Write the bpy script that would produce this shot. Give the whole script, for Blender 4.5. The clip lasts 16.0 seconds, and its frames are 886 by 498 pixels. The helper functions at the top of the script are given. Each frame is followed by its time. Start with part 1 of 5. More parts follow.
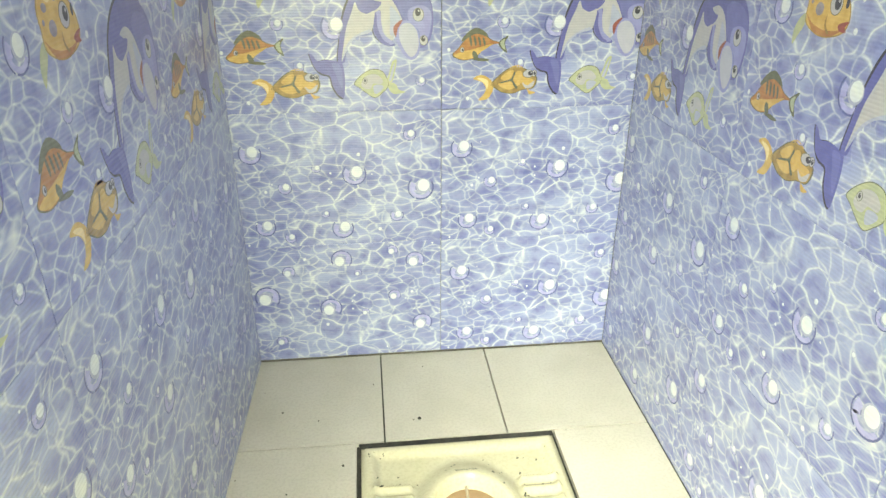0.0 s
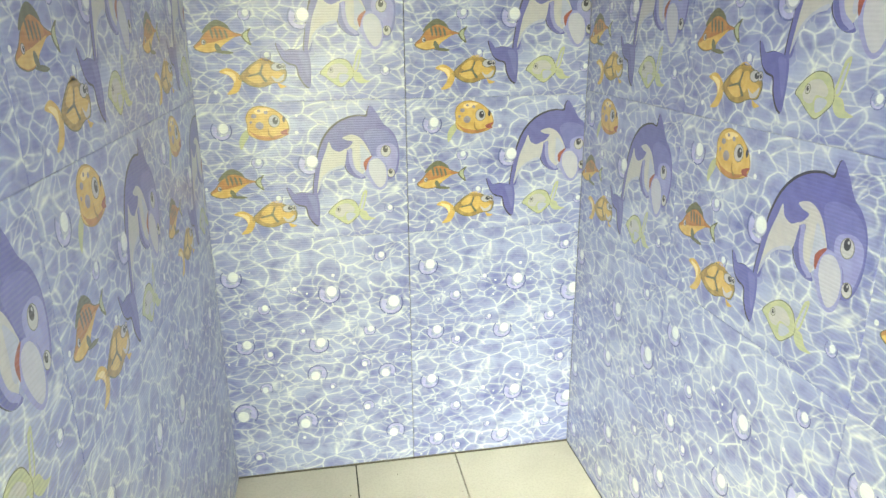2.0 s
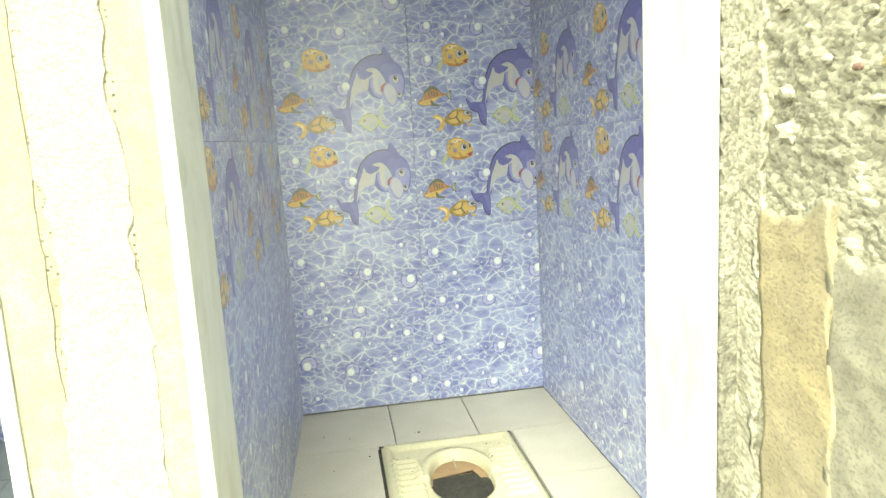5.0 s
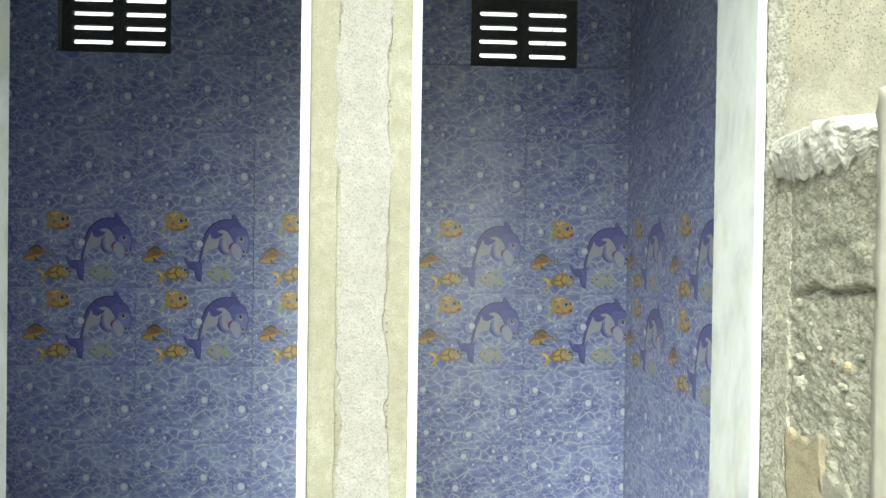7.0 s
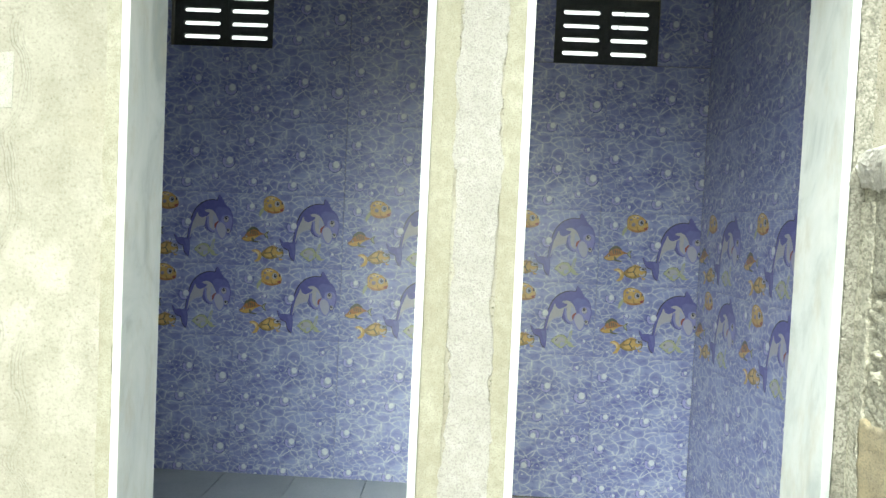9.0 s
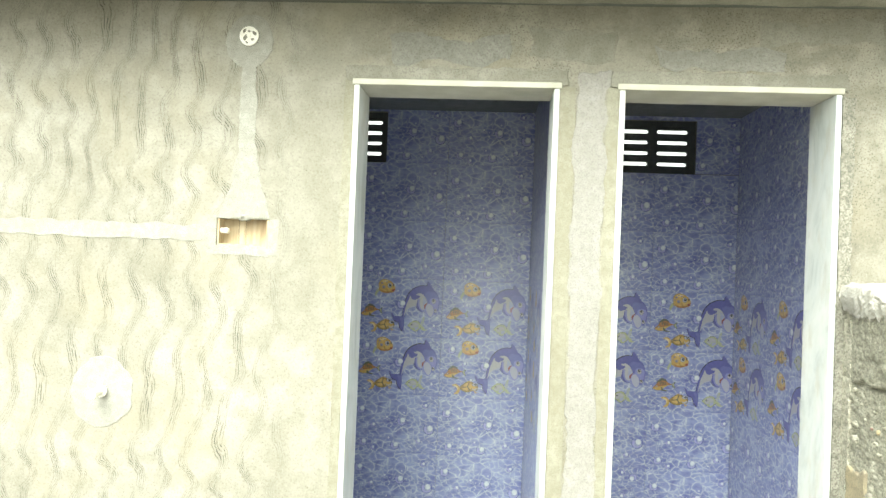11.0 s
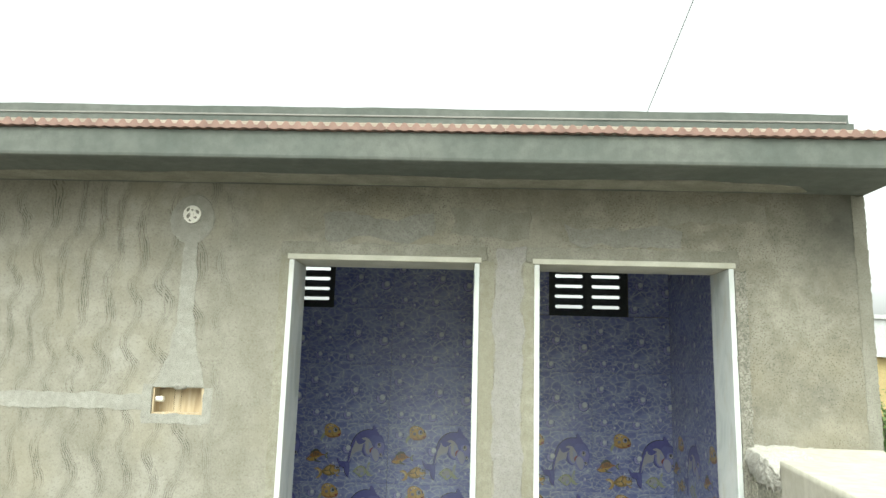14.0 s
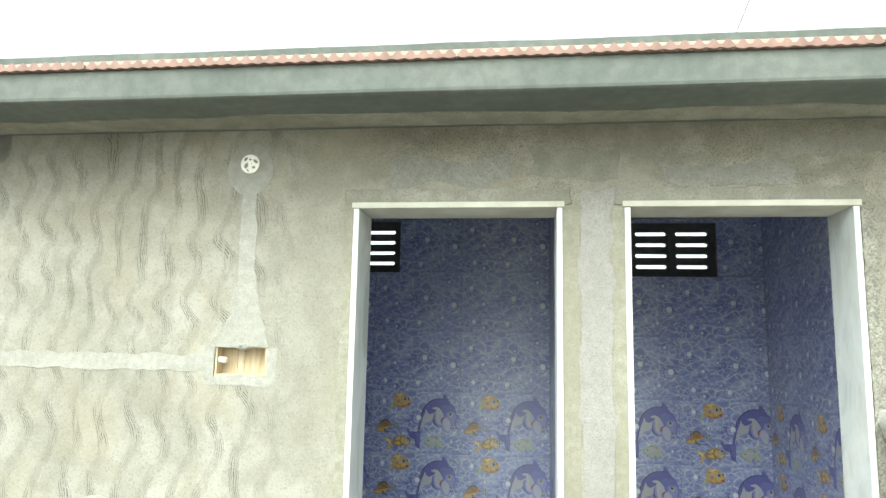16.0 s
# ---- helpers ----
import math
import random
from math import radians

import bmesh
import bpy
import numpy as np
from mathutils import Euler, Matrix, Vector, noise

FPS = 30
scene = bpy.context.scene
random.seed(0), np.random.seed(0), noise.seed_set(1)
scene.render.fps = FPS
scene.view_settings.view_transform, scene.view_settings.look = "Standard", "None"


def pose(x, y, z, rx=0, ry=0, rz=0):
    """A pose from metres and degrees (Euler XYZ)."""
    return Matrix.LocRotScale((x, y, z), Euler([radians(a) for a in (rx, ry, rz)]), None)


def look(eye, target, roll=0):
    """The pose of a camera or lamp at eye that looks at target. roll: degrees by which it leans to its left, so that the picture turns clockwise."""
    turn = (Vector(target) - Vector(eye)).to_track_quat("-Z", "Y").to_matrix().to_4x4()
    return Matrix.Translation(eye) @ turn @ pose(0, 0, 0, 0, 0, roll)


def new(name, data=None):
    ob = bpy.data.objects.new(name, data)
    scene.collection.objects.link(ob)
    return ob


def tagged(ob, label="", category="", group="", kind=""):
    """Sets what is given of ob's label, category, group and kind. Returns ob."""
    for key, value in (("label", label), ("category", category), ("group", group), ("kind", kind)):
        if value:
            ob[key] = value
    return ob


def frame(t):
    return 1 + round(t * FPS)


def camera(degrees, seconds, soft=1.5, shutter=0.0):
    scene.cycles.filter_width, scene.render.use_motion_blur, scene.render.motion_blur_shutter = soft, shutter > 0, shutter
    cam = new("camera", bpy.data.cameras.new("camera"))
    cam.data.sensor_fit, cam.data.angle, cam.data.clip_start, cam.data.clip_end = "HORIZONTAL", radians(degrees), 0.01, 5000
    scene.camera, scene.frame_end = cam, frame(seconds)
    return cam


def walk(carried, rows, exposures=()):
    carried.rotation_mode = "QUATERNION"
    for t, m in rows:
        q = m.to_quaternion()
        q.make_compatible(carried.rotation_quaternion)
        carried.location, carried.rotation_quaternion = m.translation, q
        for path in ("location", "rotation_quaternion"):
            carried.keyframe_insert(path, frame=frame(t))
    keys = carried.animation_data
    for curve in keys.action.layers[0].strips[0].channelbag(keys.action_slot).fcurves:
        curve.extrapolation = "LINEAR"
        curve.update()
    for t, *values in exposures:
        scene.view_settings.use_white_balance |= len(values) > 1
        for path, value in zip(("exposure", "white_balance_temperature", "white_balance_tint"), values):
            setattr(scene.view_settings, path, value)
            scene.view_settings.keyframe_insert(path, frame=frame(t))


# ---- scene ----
cam = camera(66.0, 16.0)
PATH = [
    (0, (-0.157, -1.419, 0.982), (0.047, 0.367, 0.105), 0.3),
    (0.5, (-0.15, -1.435, 0.99), (0.047, 0.364, 0.14), -0.2),
    (1, (-0.14, -1.43, 0.996), (0.094, 0.372, 0.161), 0.0),
    (1.5, (-0.153, -1.443, 1.02), (0.088, 0.375, 0.222), -1.1),
    (2, (-0.195, -1.509, 1.071), (0.147, 0.36, 0.448), -0.4),
    (2.5, (-0.251, -1.563, 1.125), (0.156, 0.347, 0.692), -1.1),
    (3, (-0.259, -1.642, 1.139), (0.302, 0.225, 0.693), -1.6),
    (3.5, (-0.285, -1.633, 1.134), (0.27, 0.227, 0.652), -2.0),
    (4, (-0.287, -1.733, 0.984), (0.117, 0.193, 0.626), -2.0),
    (4.2, (-0.278, -1.874, 0.908), (0.06, 0.067, 0.563), -4.2),
    (6.3, (-0.352, -2.591, 1.036), (-0.113, -0.616, 0.825), -1.0),
    (6.5, (-0.376, -2.647, 1.075), (-0.138, -0.664, 0.971), -0.8),
    (7, (-0.455, -2.725, 1.123), (-0.363, -0.727, 1.104), 0.8),
    (7.5, (-0.502, -2.745, 1.143), (-0.503, -0.746, 1.073), 2.7),
    (8, (-0.523, -2.754, 1.14), (-0.552, -0.756, 1.064), 2.8),
    (8.2, (-0.534, -2.761, 1.133), (-0.589, -0.763, 1.047), 3.0),
    (10.3, (-0.697, -3.293, 1.23), (-0.733, -1.294, 1.189), 1.6),
    (10.5, (-0.748, -3.38, 1.259), (-0.76, -1.38, 1.204), 1.9),
    (11, (-0.817, -3.586, 1.351), (-0.966, -1.592, 1.377), 2.3),
    (11.5, (-0.822, -3.67, 1.431), (-0.9, -1.673, 1.514), 2.6),
    (12, (-0.801, -3.707, 1.485), (-0.875, -1.718, 1.685), 1.7),
    (12.5, (-0.751, -3.765, 1.506), (-0.938, -1.794, 1.785), 1.9),
    (13, (-0.68, -3.823, 1.51), (-0.924, -1.856, 1.781), 2.2),
    (13.5, (-0.682, -3.8, 1.533), (-0.838, -1.841, 1.903), 2.1),
    (14, (-0.678, -3.727, 1.536), (-0.75, -1.758, 1.878), 1.6),
    (14.5, (-0.667, -3.679, 1.521), (-0.805, -1.699, 1.77), 0.6),
    (15, (-0.676, -3.616, 1.502), (-0.834, -1.634, 1.716), 0.4),
    (15.5, (-0.702, -3.519, 1.47), (-0.796, -1.528, 1.631), 0.3),
    (16, (-0.74, -3.513, 1.463), (-0.985, -1.549, 1.746), 1.1),
]
EXPOSURES = [(t, e, k, -11 if t < 2 else -14 if t < 5 else -5 if t < 9 else -2) for t, e, k in ((0, 3.17, 8300), (1.5, 3.24, 8400), (2.5, 3.44, 8800), (3, 3.59, 9000), (3.5, 3.54, 8900), (4.2, 3.47, 8600), (6.3, 2.11, 6800), (7, 2.17, 6600), (8.2, 2.23, 6500), (10.3, 2.23, 6600),
                                         (11, 2.34, 6700), (11.5, 2.38, 6650), (12, 2.35, 6500), (12.5, 1.95, 6450), (13.5, 1.70, 6400), (14, 1.55, 6500), (14.5, 1.81, 6350), (15, 1.93, 6250), (16, 2.05, 6300))]
walk(cam, [(t, look(eye, target, roll)) for t, eye, target, roll in PATH], EXPOSURES)

# ---- world and light ----
world = bpy.data.worlds.new("overcast_sky")
scene.world = world
world.use_nodes = True
wn, wl = world.node_tree.nodes, world.node_tree.links
sky = wn.new("ShaderNodeTexSky")
sky.sky_type = "NISHITA"
sky.sun_disc = False
sky.sun_elevation, sky.sun_rotation = radians(53), radians(201.8)
sky.dust_density, sky.air_density = 6.0, 1.0
soft_sky = wn.new("ShaderNodeHueSaturation")
soft_sky.inputs["Saturation"].default_value = 0.05
wl.new(sky.outputs[0], soft_sky.inputs["Color"])
wl.new(soft_sky.outputs[0], wn["Background"].inputs["Color"])
wn["Background"].inputs["Strength"].default_value = 0.15
sun = new("sun", bpy.data.lights.new("sun", "SUN"))
sun.data.energy, sun.data.angle, sun.data.color = 0.08, radians(80), (1.0, 0.98, 0.95)
sun.matrix_world = look((-2.2, -5.5, 7.86), (0, 0, 0))

# ---- sizes of the block ----
FRONT, INNER = -1.505, -1.34          # outer and inner face of the front wall
RX0, RX1 = -0.465, 0.418              # tiled faces of the squat cubicle
LX0, LX1 = -2.25, -0.627              # tiled faces of the wide cubicle
FLOOR_L = 0.036
CEIL = 2.126
TW, TH = 0.452, 0.305                 # wall tile pitch
DOORS = ((-1.267, -0.637), (-0.458, 0.185))
DOOR_TOP = 1.895
ROOF_EDGE, ROOF_LOW, ROOF_HIGH = -1.795, 2.132, 2.224
WEST, EAST = -3.3, 0.617


# ---- materials ----
def nodes_of(name):
    m = bpy.data.materials.new(name)
    m.use_nodes = True
    return m, m.node_tree.nodes, m.node_tree.links, m.node_tree.nodes["Principled BSDF"]


def tex(n, l, kind, scale, vec, **kw):
    t = n.new(kind)
    t.inputs["Scale"].default_value = scale
    for k, v in kw.items():
        if k in t.inputs:
            t.inputs[k].default_value = v
    if vec is not None:
        l.new(vec, t.inputs["Vector"])
    return t


def ramp(n, l, fac, stops):
    r = n.new("ShaderNodeValToRGB")
    while len(r.color_ramp.elements) < len(stops):
        r.color_ramp.elements.new(0.5)
    for e, (p, c) in zip(r.color_ramp.elements, stops):
        e.position, e.color = p, (*c, 1) if len(c) == 3 else c
    l.new(fac, r.inputs[0])
    return r.outputs[0]


def grey(v):
    return (v, v, v)


def mixed(n, l, fac, a, b, mode="MIX"):
    x = n.new("ShaderNodeMix")
    x.data_type, x.blend_type = "RGBA", mode
    for i, v in ((0, fac), (6, a), (7, b)):
        if hasattr(v, "is_linked"):
            l.new(v, x.inputs[i])
        elif i == 0:
            x.inputs[0].default_value = v
        else:
            x.inputs[i].default_value = (*v, 1)
    return x.outputs[2]


def math_(n, l, op, a, b=None, c=None):
    x = n.new("ShaderNodeMath")
    x.operation = op
    for i, v in enumerate((a, b, c)):
        if v is None:
            continue
        if hasattr(v, "is_linked"):
            l.new(v, x.inputs[i])
        else:
            x.inputs[i].default_value = v
    return x.outputs[0]


def bump(n, l, bsdf, height, strength, distance):
    b = n.new("ShaderNodeBump")
    b.inputs["Strength"].default_value, b.inputs["Distance"].default_value = strength, distance
    l.new(height, b.inputs["Height"])
    l.new(b.outputs[0], bsdf.inputs["Normal"])
    return b


def coords(n, l, scale=None, space="Object"):
    c = n.new("ShaderNodeTexCoord").outputs[space]
    if scale is None:
        return c
    m = n.new("ShaderNodeMapping")
    m.inputs["Scale"].default_value = scale
    l.new(c, m.inputs["Vector"])
    return m.outputs[0]


def ridges(n, l, bsdf, strength):
    """Fine horizontal ripples pressed into the wall tiles' glaze."""
    r = tex(n, l, "ShaderNodeTexNoise", 1.0, coords(n, l, (90, 90, 420)), Detail=2.0)
    w = tex(n, l, "ShaderNodeTexWave", 60.0, coords(n, l), Distortion=2.2, Detail=1.0)
    w.inputs["Detail Scale"].default_value = 0.25
    w.wave_type, w.bands_direction = "BANDS", "Z"
    k = bump(n, l, bsdf, math_(n, l, "MULTIPLY_ADD", w.outputs["Fac"], 0.8, r.outputs[0]), strength, 0.0012)
    l.new(k.outputs[0], bsdf.inputs["Coat Normal"])


def glazed(b):
    """Rippled transparent glaze over the print."""
    b.inputs["Roughness"].default_value = 0.34
    b.inputs["IOR"].default_value = 1.6
    b.inputs["Specular IOR Level"].default_value = 0.45
    b.inputs["Coat Weight"].default_value = 0.75
    b.inputs["Coat IOR"].default_value = 1.6
    b.inputs["Coat Roughness"].default_value = 0.15


def water_glaze():
    """Printed water: violet-blue cells, broken pale caustic lines and pale clouds."""
    m, n, l, b = nodes_of("water_print_glaze")
    c = coords(n, l, (0.85, 1.0, 1.2))
    warp = tex(n, l, "ShaderNodeTexNoise", 12.0, c, Detail=1.5)
    add = n.new("ShaderNodeVectorMath")
    add.operation = "MULTIPLY_ADD"
    l.new(warp.outputs["Color"], add.inputs[0])
    add.inputs[1].default_value = (0.055, 0.055, 0.055)
    l.new(c, add.inputs[2])
    v = add.outputs[0]
    patch = tex(n, l, "ShaderNodeTexNoise", 8.0, c, Detail=3.0).outputs[0]
    cloud = tex(n, l, "ShaderNodeTexNoise", 6.5, coords(n, l, (0.8, 1.0, 1.3)), Detail=5.0, Roughness=0.6).outputs[0]
    fleck = tex(n, l, "ShaderNodeTexNoise", 38.0, c, Detail=3.0).outputs[0]
    web = None
    for scale, low, high, wide, gain in ((22.0, 0.41, 0.56, 1.1, 1.0), (36.0, 0.57, 0.44, 1.5, 0.75)):
        e = tex(n, l, "ShaderNodeTexVoronoi", scale, v)
        e.feature = "DISTANCE_TO_EDGE"
        where = n.new("ShaderNodeMapRange")
        where.inputs["From Min"].default_value, where.inputs["From Max"].default_value = low, high
        where.inputs["To Min"].default_value = 0.15
        l.new(patch, where.inputs["Value"])
        line = ramp(n, l, e.outputs[0], [(0.0, grey(gain)), (0.022 * wide, grey(0.62 * gain)), (0.05 * wide, grey(0.16 * gain)), (0.16 * wide, grey(0))])
        line = mixed(n, l, 1.0, line, where.outputs[0], "MULTIPLY")
        web = line if web is None else mixed(n, l, 1.0, web, line, "ADD")
    web = mixed(n, l, 1.0, web, ramp(n, l, fleck, [(0.34, grey(0.45)), (0.54, grey(1.0))]), "MULTIPLY")
    cell = tex(n, l, "ShaderNodeTexVoronoi", 21.0, v)
    tone = mixed(n, l, ramp(n, l, cell.outputs["Color"], [(0.1, grey(0)), (0.9, grey(1))]), (0.122, 0.146, 0.42), (0.21, 0.245, 0.515))
    tone = mixed(n, l, ramp(n, l, cloud, [(0.42, grey(0)), (0.70, grey(0.75))]), tone, (0.47, 0.53, 0.72))
    tone = mixed(n, l, ramp(n, l, fleck, [(0.56, grey(0)), (0.74, grey(0.22))]), tone, (0.60, 0.65, 0.74))
    tone = mixed(n, l, ramp(n, l, fleck, [(0.30, grey(0.5)), (0.44, grey(0))]), tone, (0.09, 0.108, 0.35))
    tone = mixed(n, l, web, tone, (0.67, 0.72, 0.70))
    l.new(tone, b.inputs["Base Color"])
    glazed(b)
    ridges(n, l, b, 0.45)
    return m


def printed(name, colour, dark=None):
    """One flat ink of the tiles' print under the same glaze."""
    m, n, l, b = nodes_of(name)
    s = tex(n, l, "ShaderNodeTexNoise", 60.0, coords(n, l), Detail=3.0)
    d = dark or tuple(k * 0.72 for k in colour)
    l.new(mixed(n, l, ramp(n, l, s.outputs[0], [(0.38, grey(0)), (0.62, grey(1))]), d, colour), b.inputs["Base Color"])
    glazed(b)
    ridges(n, l, b, 0.4)
    return m


def cement(name, light, dark, grain=260.0, relief=0.5, stain=2.2, rough=0.92, third=None, big_relief=0.3, along=1.0, speck=0.5):
    """Sand-cement plaster: stains, float marks, grains and pits."""
    light, dark = ([0.67 * c[0], 0.685 * c[1], 0.73 * c[2]] for c in (light, dark))
    if third:
        third = [0.67 * third[0], 0.685 * third[1], 0.73 * third[2]]
    m, n, l, b = nodes_of(name)
    c = coords(n, l, (1.0, along, 1.0))
    s1 = tex(n, l, "ShaderNodeTexNoise", stain, c, Detail=6.0, Roughness=0.62)
    s2 = tex(n, l, "ShaderNodeTexNoise", stain * 7.3, c, Detail=5.0, Roughness=0.6)
    g = tex(n, l, "ShaderNodeTexNoise", grain, c, Detail=3.0)
    pit = tex(n, l, "ShaderNodeTexVoronoi", grain * 0.28, c)
    tone = mixed(n, l, ramp(n, l, s1.outputs[0], [(0.36, grey(0)), (0.64, grey(1))]), dark, light)
    tone = mixed(n, l, ramp(n, l, s2.outputs[0], [(0.40, grey(0.45)), (0.62, grey(0))]), tone, third or tuple(k * 0.72 for k in dark))
    tone = mixed(n, l, ramp(n, l, g.outputs[0], [(0.36, grey(speck)), (0.5, grey(0))]), tone, tuple(k * 0.55 for k in dark))
    hole = ramp(n, l, pit.outputs["Distance"], [(0.04, grey(0.7)), (0.13, grey(0))])
    rare = ramp(n, l, s2.outputs[0], [(0.5, grey(0)), (0.66, grey(1))])
    tone = mixed(n, l, mixed(n, l, 1.0, hole, rare, "MULTIPLY"), tone, tuple(k * 0.3 for k in dark))
    l.new(tone, b.inputs["Base Color"])
    b.inputs["Roughness"].default_value = rough
    b.inputs["Specular IOR Level"].default_value = 0.25
    h = math_(n, l, "MULTIPLY_ADD", s2.outputs[0], big_relief * 6, g.outputs[0])
    bump(n, l, b, h, relief, 0.003)
    return m


def combed_cement():
    """Plaster drawn with a comb in wavy upright bands; an old damp patch at its far end."""
    m, n, l, b = nodes_of("combed_cement_plaster")
    c = coords(n, l)
    sep = n.new("ShaderNodeSeparateXYZ")
    l.new(c, sep.inputs[0])
    x, z = sep.outputs["X"], sep.outputs["Z"]
    drift = tex(n, l, "ShaderNodeTexNoise", 2.1, c, Detail=1.0).outputs[0]
    wob = tex(n, l, "ShaderNodeTexNoise", 7.0, c, Detail=1.0).outputs[0]
    fray = tex(n, l, "ShaderNodeTexNoise", 1.0, coords(n, l, (55, 55, 30)), Detail=3.0).outputs[0]
    # each stroke of the comb has a lane of its own and its own swing
    lane = math_(n, l, "MULTIPLY", math_(n, l, "ADD", math_(n, l, "MULTIPLY_ADD", z, -0.05, x), math_(n, l, "MULTIPLY", drift, 0.13)), 11.0)
    number = math_(n, l, "FLOOR", lane)
    dice = n.new("ShaderNodeTexWhiteNoise")
    dice.noise_dimensions = "1D"
    l.new(number, dice.inputs["W"])
    luck = dice.outputs["Value"]
    turn = math_(n, l, "ADD", math_(n, l, "MULTIPLY", math_(n, l, "GREATER_THAN", luck, 0.68), 2.6), math_(n, l, "MULTIPLY", luck, 1.1))
    angle = math_(n, l, "ADD", math_(n, l, "MULTIPLY_ADD", z, 29.0, turn), math_(n, l, "ADD", math_(n, l, "MULTIPLY", drift, 11.0), math_(n, l, "MULTIPLY", wob, 3.2)))
    wave = math_(n, l, "SINE", angle)
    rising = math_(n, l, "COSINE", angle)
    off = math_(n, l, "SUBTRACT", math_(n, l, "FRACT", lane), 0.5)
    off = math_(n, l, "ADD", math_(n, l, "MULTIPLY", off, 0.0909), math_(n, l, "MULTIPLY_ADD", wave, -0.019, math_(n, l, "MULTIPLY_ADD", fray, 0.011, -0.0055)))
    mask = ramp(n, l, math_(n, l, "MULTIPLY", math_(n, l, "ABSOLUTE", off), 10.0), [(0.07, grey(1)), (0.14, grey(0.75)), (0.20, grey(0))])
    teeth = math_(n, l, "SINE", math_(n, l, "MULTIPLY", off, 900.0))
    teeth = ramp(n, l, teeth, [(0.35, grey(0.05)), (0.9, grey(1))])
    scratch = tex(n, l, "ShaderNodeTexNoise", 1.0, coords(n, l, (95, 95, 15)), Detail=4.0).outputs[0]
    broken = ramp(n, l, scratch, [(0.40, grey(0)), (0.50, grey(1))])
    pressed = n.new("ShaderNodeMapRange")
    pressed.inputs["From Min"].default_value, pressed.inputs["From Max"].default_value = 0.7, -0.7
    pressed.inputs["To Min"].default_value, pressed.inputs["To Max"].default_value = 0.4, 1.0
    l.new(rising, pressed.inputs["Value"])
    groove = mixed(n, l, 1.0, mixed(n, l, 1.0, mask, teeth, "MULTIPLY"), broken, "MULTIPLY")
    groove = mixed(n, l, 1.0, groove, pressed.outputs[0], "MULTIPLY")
    # the comb was not drawn next to the door
    near = n.new("ShaderNodeMapRange")
    near.inputs["From Min"].default_value, near.inputs["From Max"].default_value = -1.52, -1.36
    near.inputs["To Min"].default_value, near.inputs["To Max"].default_value = 1.0, 0.0
    l.new(math_(n, l, "MULTIPLY_ADD", wob, 0.1, x), near.inputs["Value"])
    groove = mixed(n, l, 1.0, groove, near.outputs[0], "MULTIPLY")
    s1 = tex(n, l, "ShaderNodeTexNoise", 2.6, c, Detail=6.0, Roughness=0.6).outputs[0]
    s2 = tex(n, l, "ShaderNodeTexNoise", 15.0, c, Detail=5.0).outputs[0]
    g = tex(n, l, "ShaderNodeTexNoise", 150.0, c, Detail=4.0, Roughness=0.7).outputs[0]
    pits = tex(n, l, "ShaderNodeTexVoronoi", 48.0, c).outputs["Distance"]
    tone = mixed(n, l, ramp(n, l, s1, [(0.36, grey(0)), (0.62, grey(1))]), (0.262, 0.255, 0.210), (0.345, 0.337, 0.29))
    tone = mixed(n, l, ramp(n, l, s2, [(0.42, grey(0.4)), (0.6, grey(0))]), tone, (0.205, 0.197, 0.152))
    bare = n.new("ShaderNodeMapRange")
    bare.inputs["From Min"].default_value, bare.inputs["From Max"].default_value = -1.36, -1.1
    l.new(math_(n, l, "MULTIPLY_ADD", s1, 0.5, math_(n, l, "SUBTRACT", x, 0.25)), bare.inputs["Value"])
    other = mixed(n, l, ramp(n, l, s1, [(0.3, grey(0)), (0.7, grey(1))]), (0.22, 0.213, 0.172), (0.32, 0.312, 0.258))
    other = mixed(n, l, ramp(n, l, s2, [(0.40, grey(0.5)), (0.6, grey(0))]), other, (0.17, 0.16, 0.12))
    s3 = tex(n, l, "ShaderNodeTexNoise", 5.5, coords(n, l, (1.0, 1.0, 1.6)), Detail=9.0, Roughness=0.68).outputs[0]
    other = mixed(n, l, ramp(n, l, s3, [(0.34, grey(0.4)), (0.46, grey(0))]), other, (0.125, 0.122, 0.098))
    other = mixed(n, l, ramp(n, l, s3, [(0.56, grey(0)), (0.70, grey(0.4))]), other, (0.35, 0.345, 0.30))
    tone = mixed(n, l, bare.outputs[0], tone, other)
    soft = mixed(n, l, 1.0, mask, near.outputs[0], "MULTIPLY")
    tone = mixed(n, l, mixed(n, l, 1.0, soft, grey(0.16), "MULTIPLY"), tone, (0.20, 0.195, 0.155))
    tone = mixed(n, l, ramp(n, l, g, [(0.34, grey(0.42)), (0.48, grey(0))]), tone, (0.13, 0.125, 0.09))
    tone = mixed(n, l, ramp(n, l, g, [(0.58, grey(0)), (0.70, grey(0.3))]), tone, (0.42, 0.41, 0.34))
    speck = mixed(n, l, 1.0, ramp(n, l, pits, [(0.05, grey(0.5)), (0.12, grey(0))]), ramp(n, l, s2, [(0.46, grey(1)), (0.58, grey(0))]), "MULTIPLY")
    tone = mixed(n, l, speck, tone, (0.06, 0.058, 0.042))
    ochre = tex(n, l, "ShaderNodeTexNoise", 4.2, c, Detail=5.0).outputs[0]
    tone = mixed(n, l, ramp(n, l, ochre, [(0.5, grey(0)), (0.68, grey(0.3))]), tone, (0.33, 0.305, 0.22))
    # shade inside the comb grooves, put into the colour besides the bump
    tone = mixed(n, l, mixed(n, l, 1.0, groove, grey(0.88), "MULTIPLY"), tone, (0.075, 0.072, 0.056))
    # sandy grains laid bare in patches
    sand = tex(n, l, "ShaderNodeTexVoronoi", 160.0, c).outputs["Distance"]
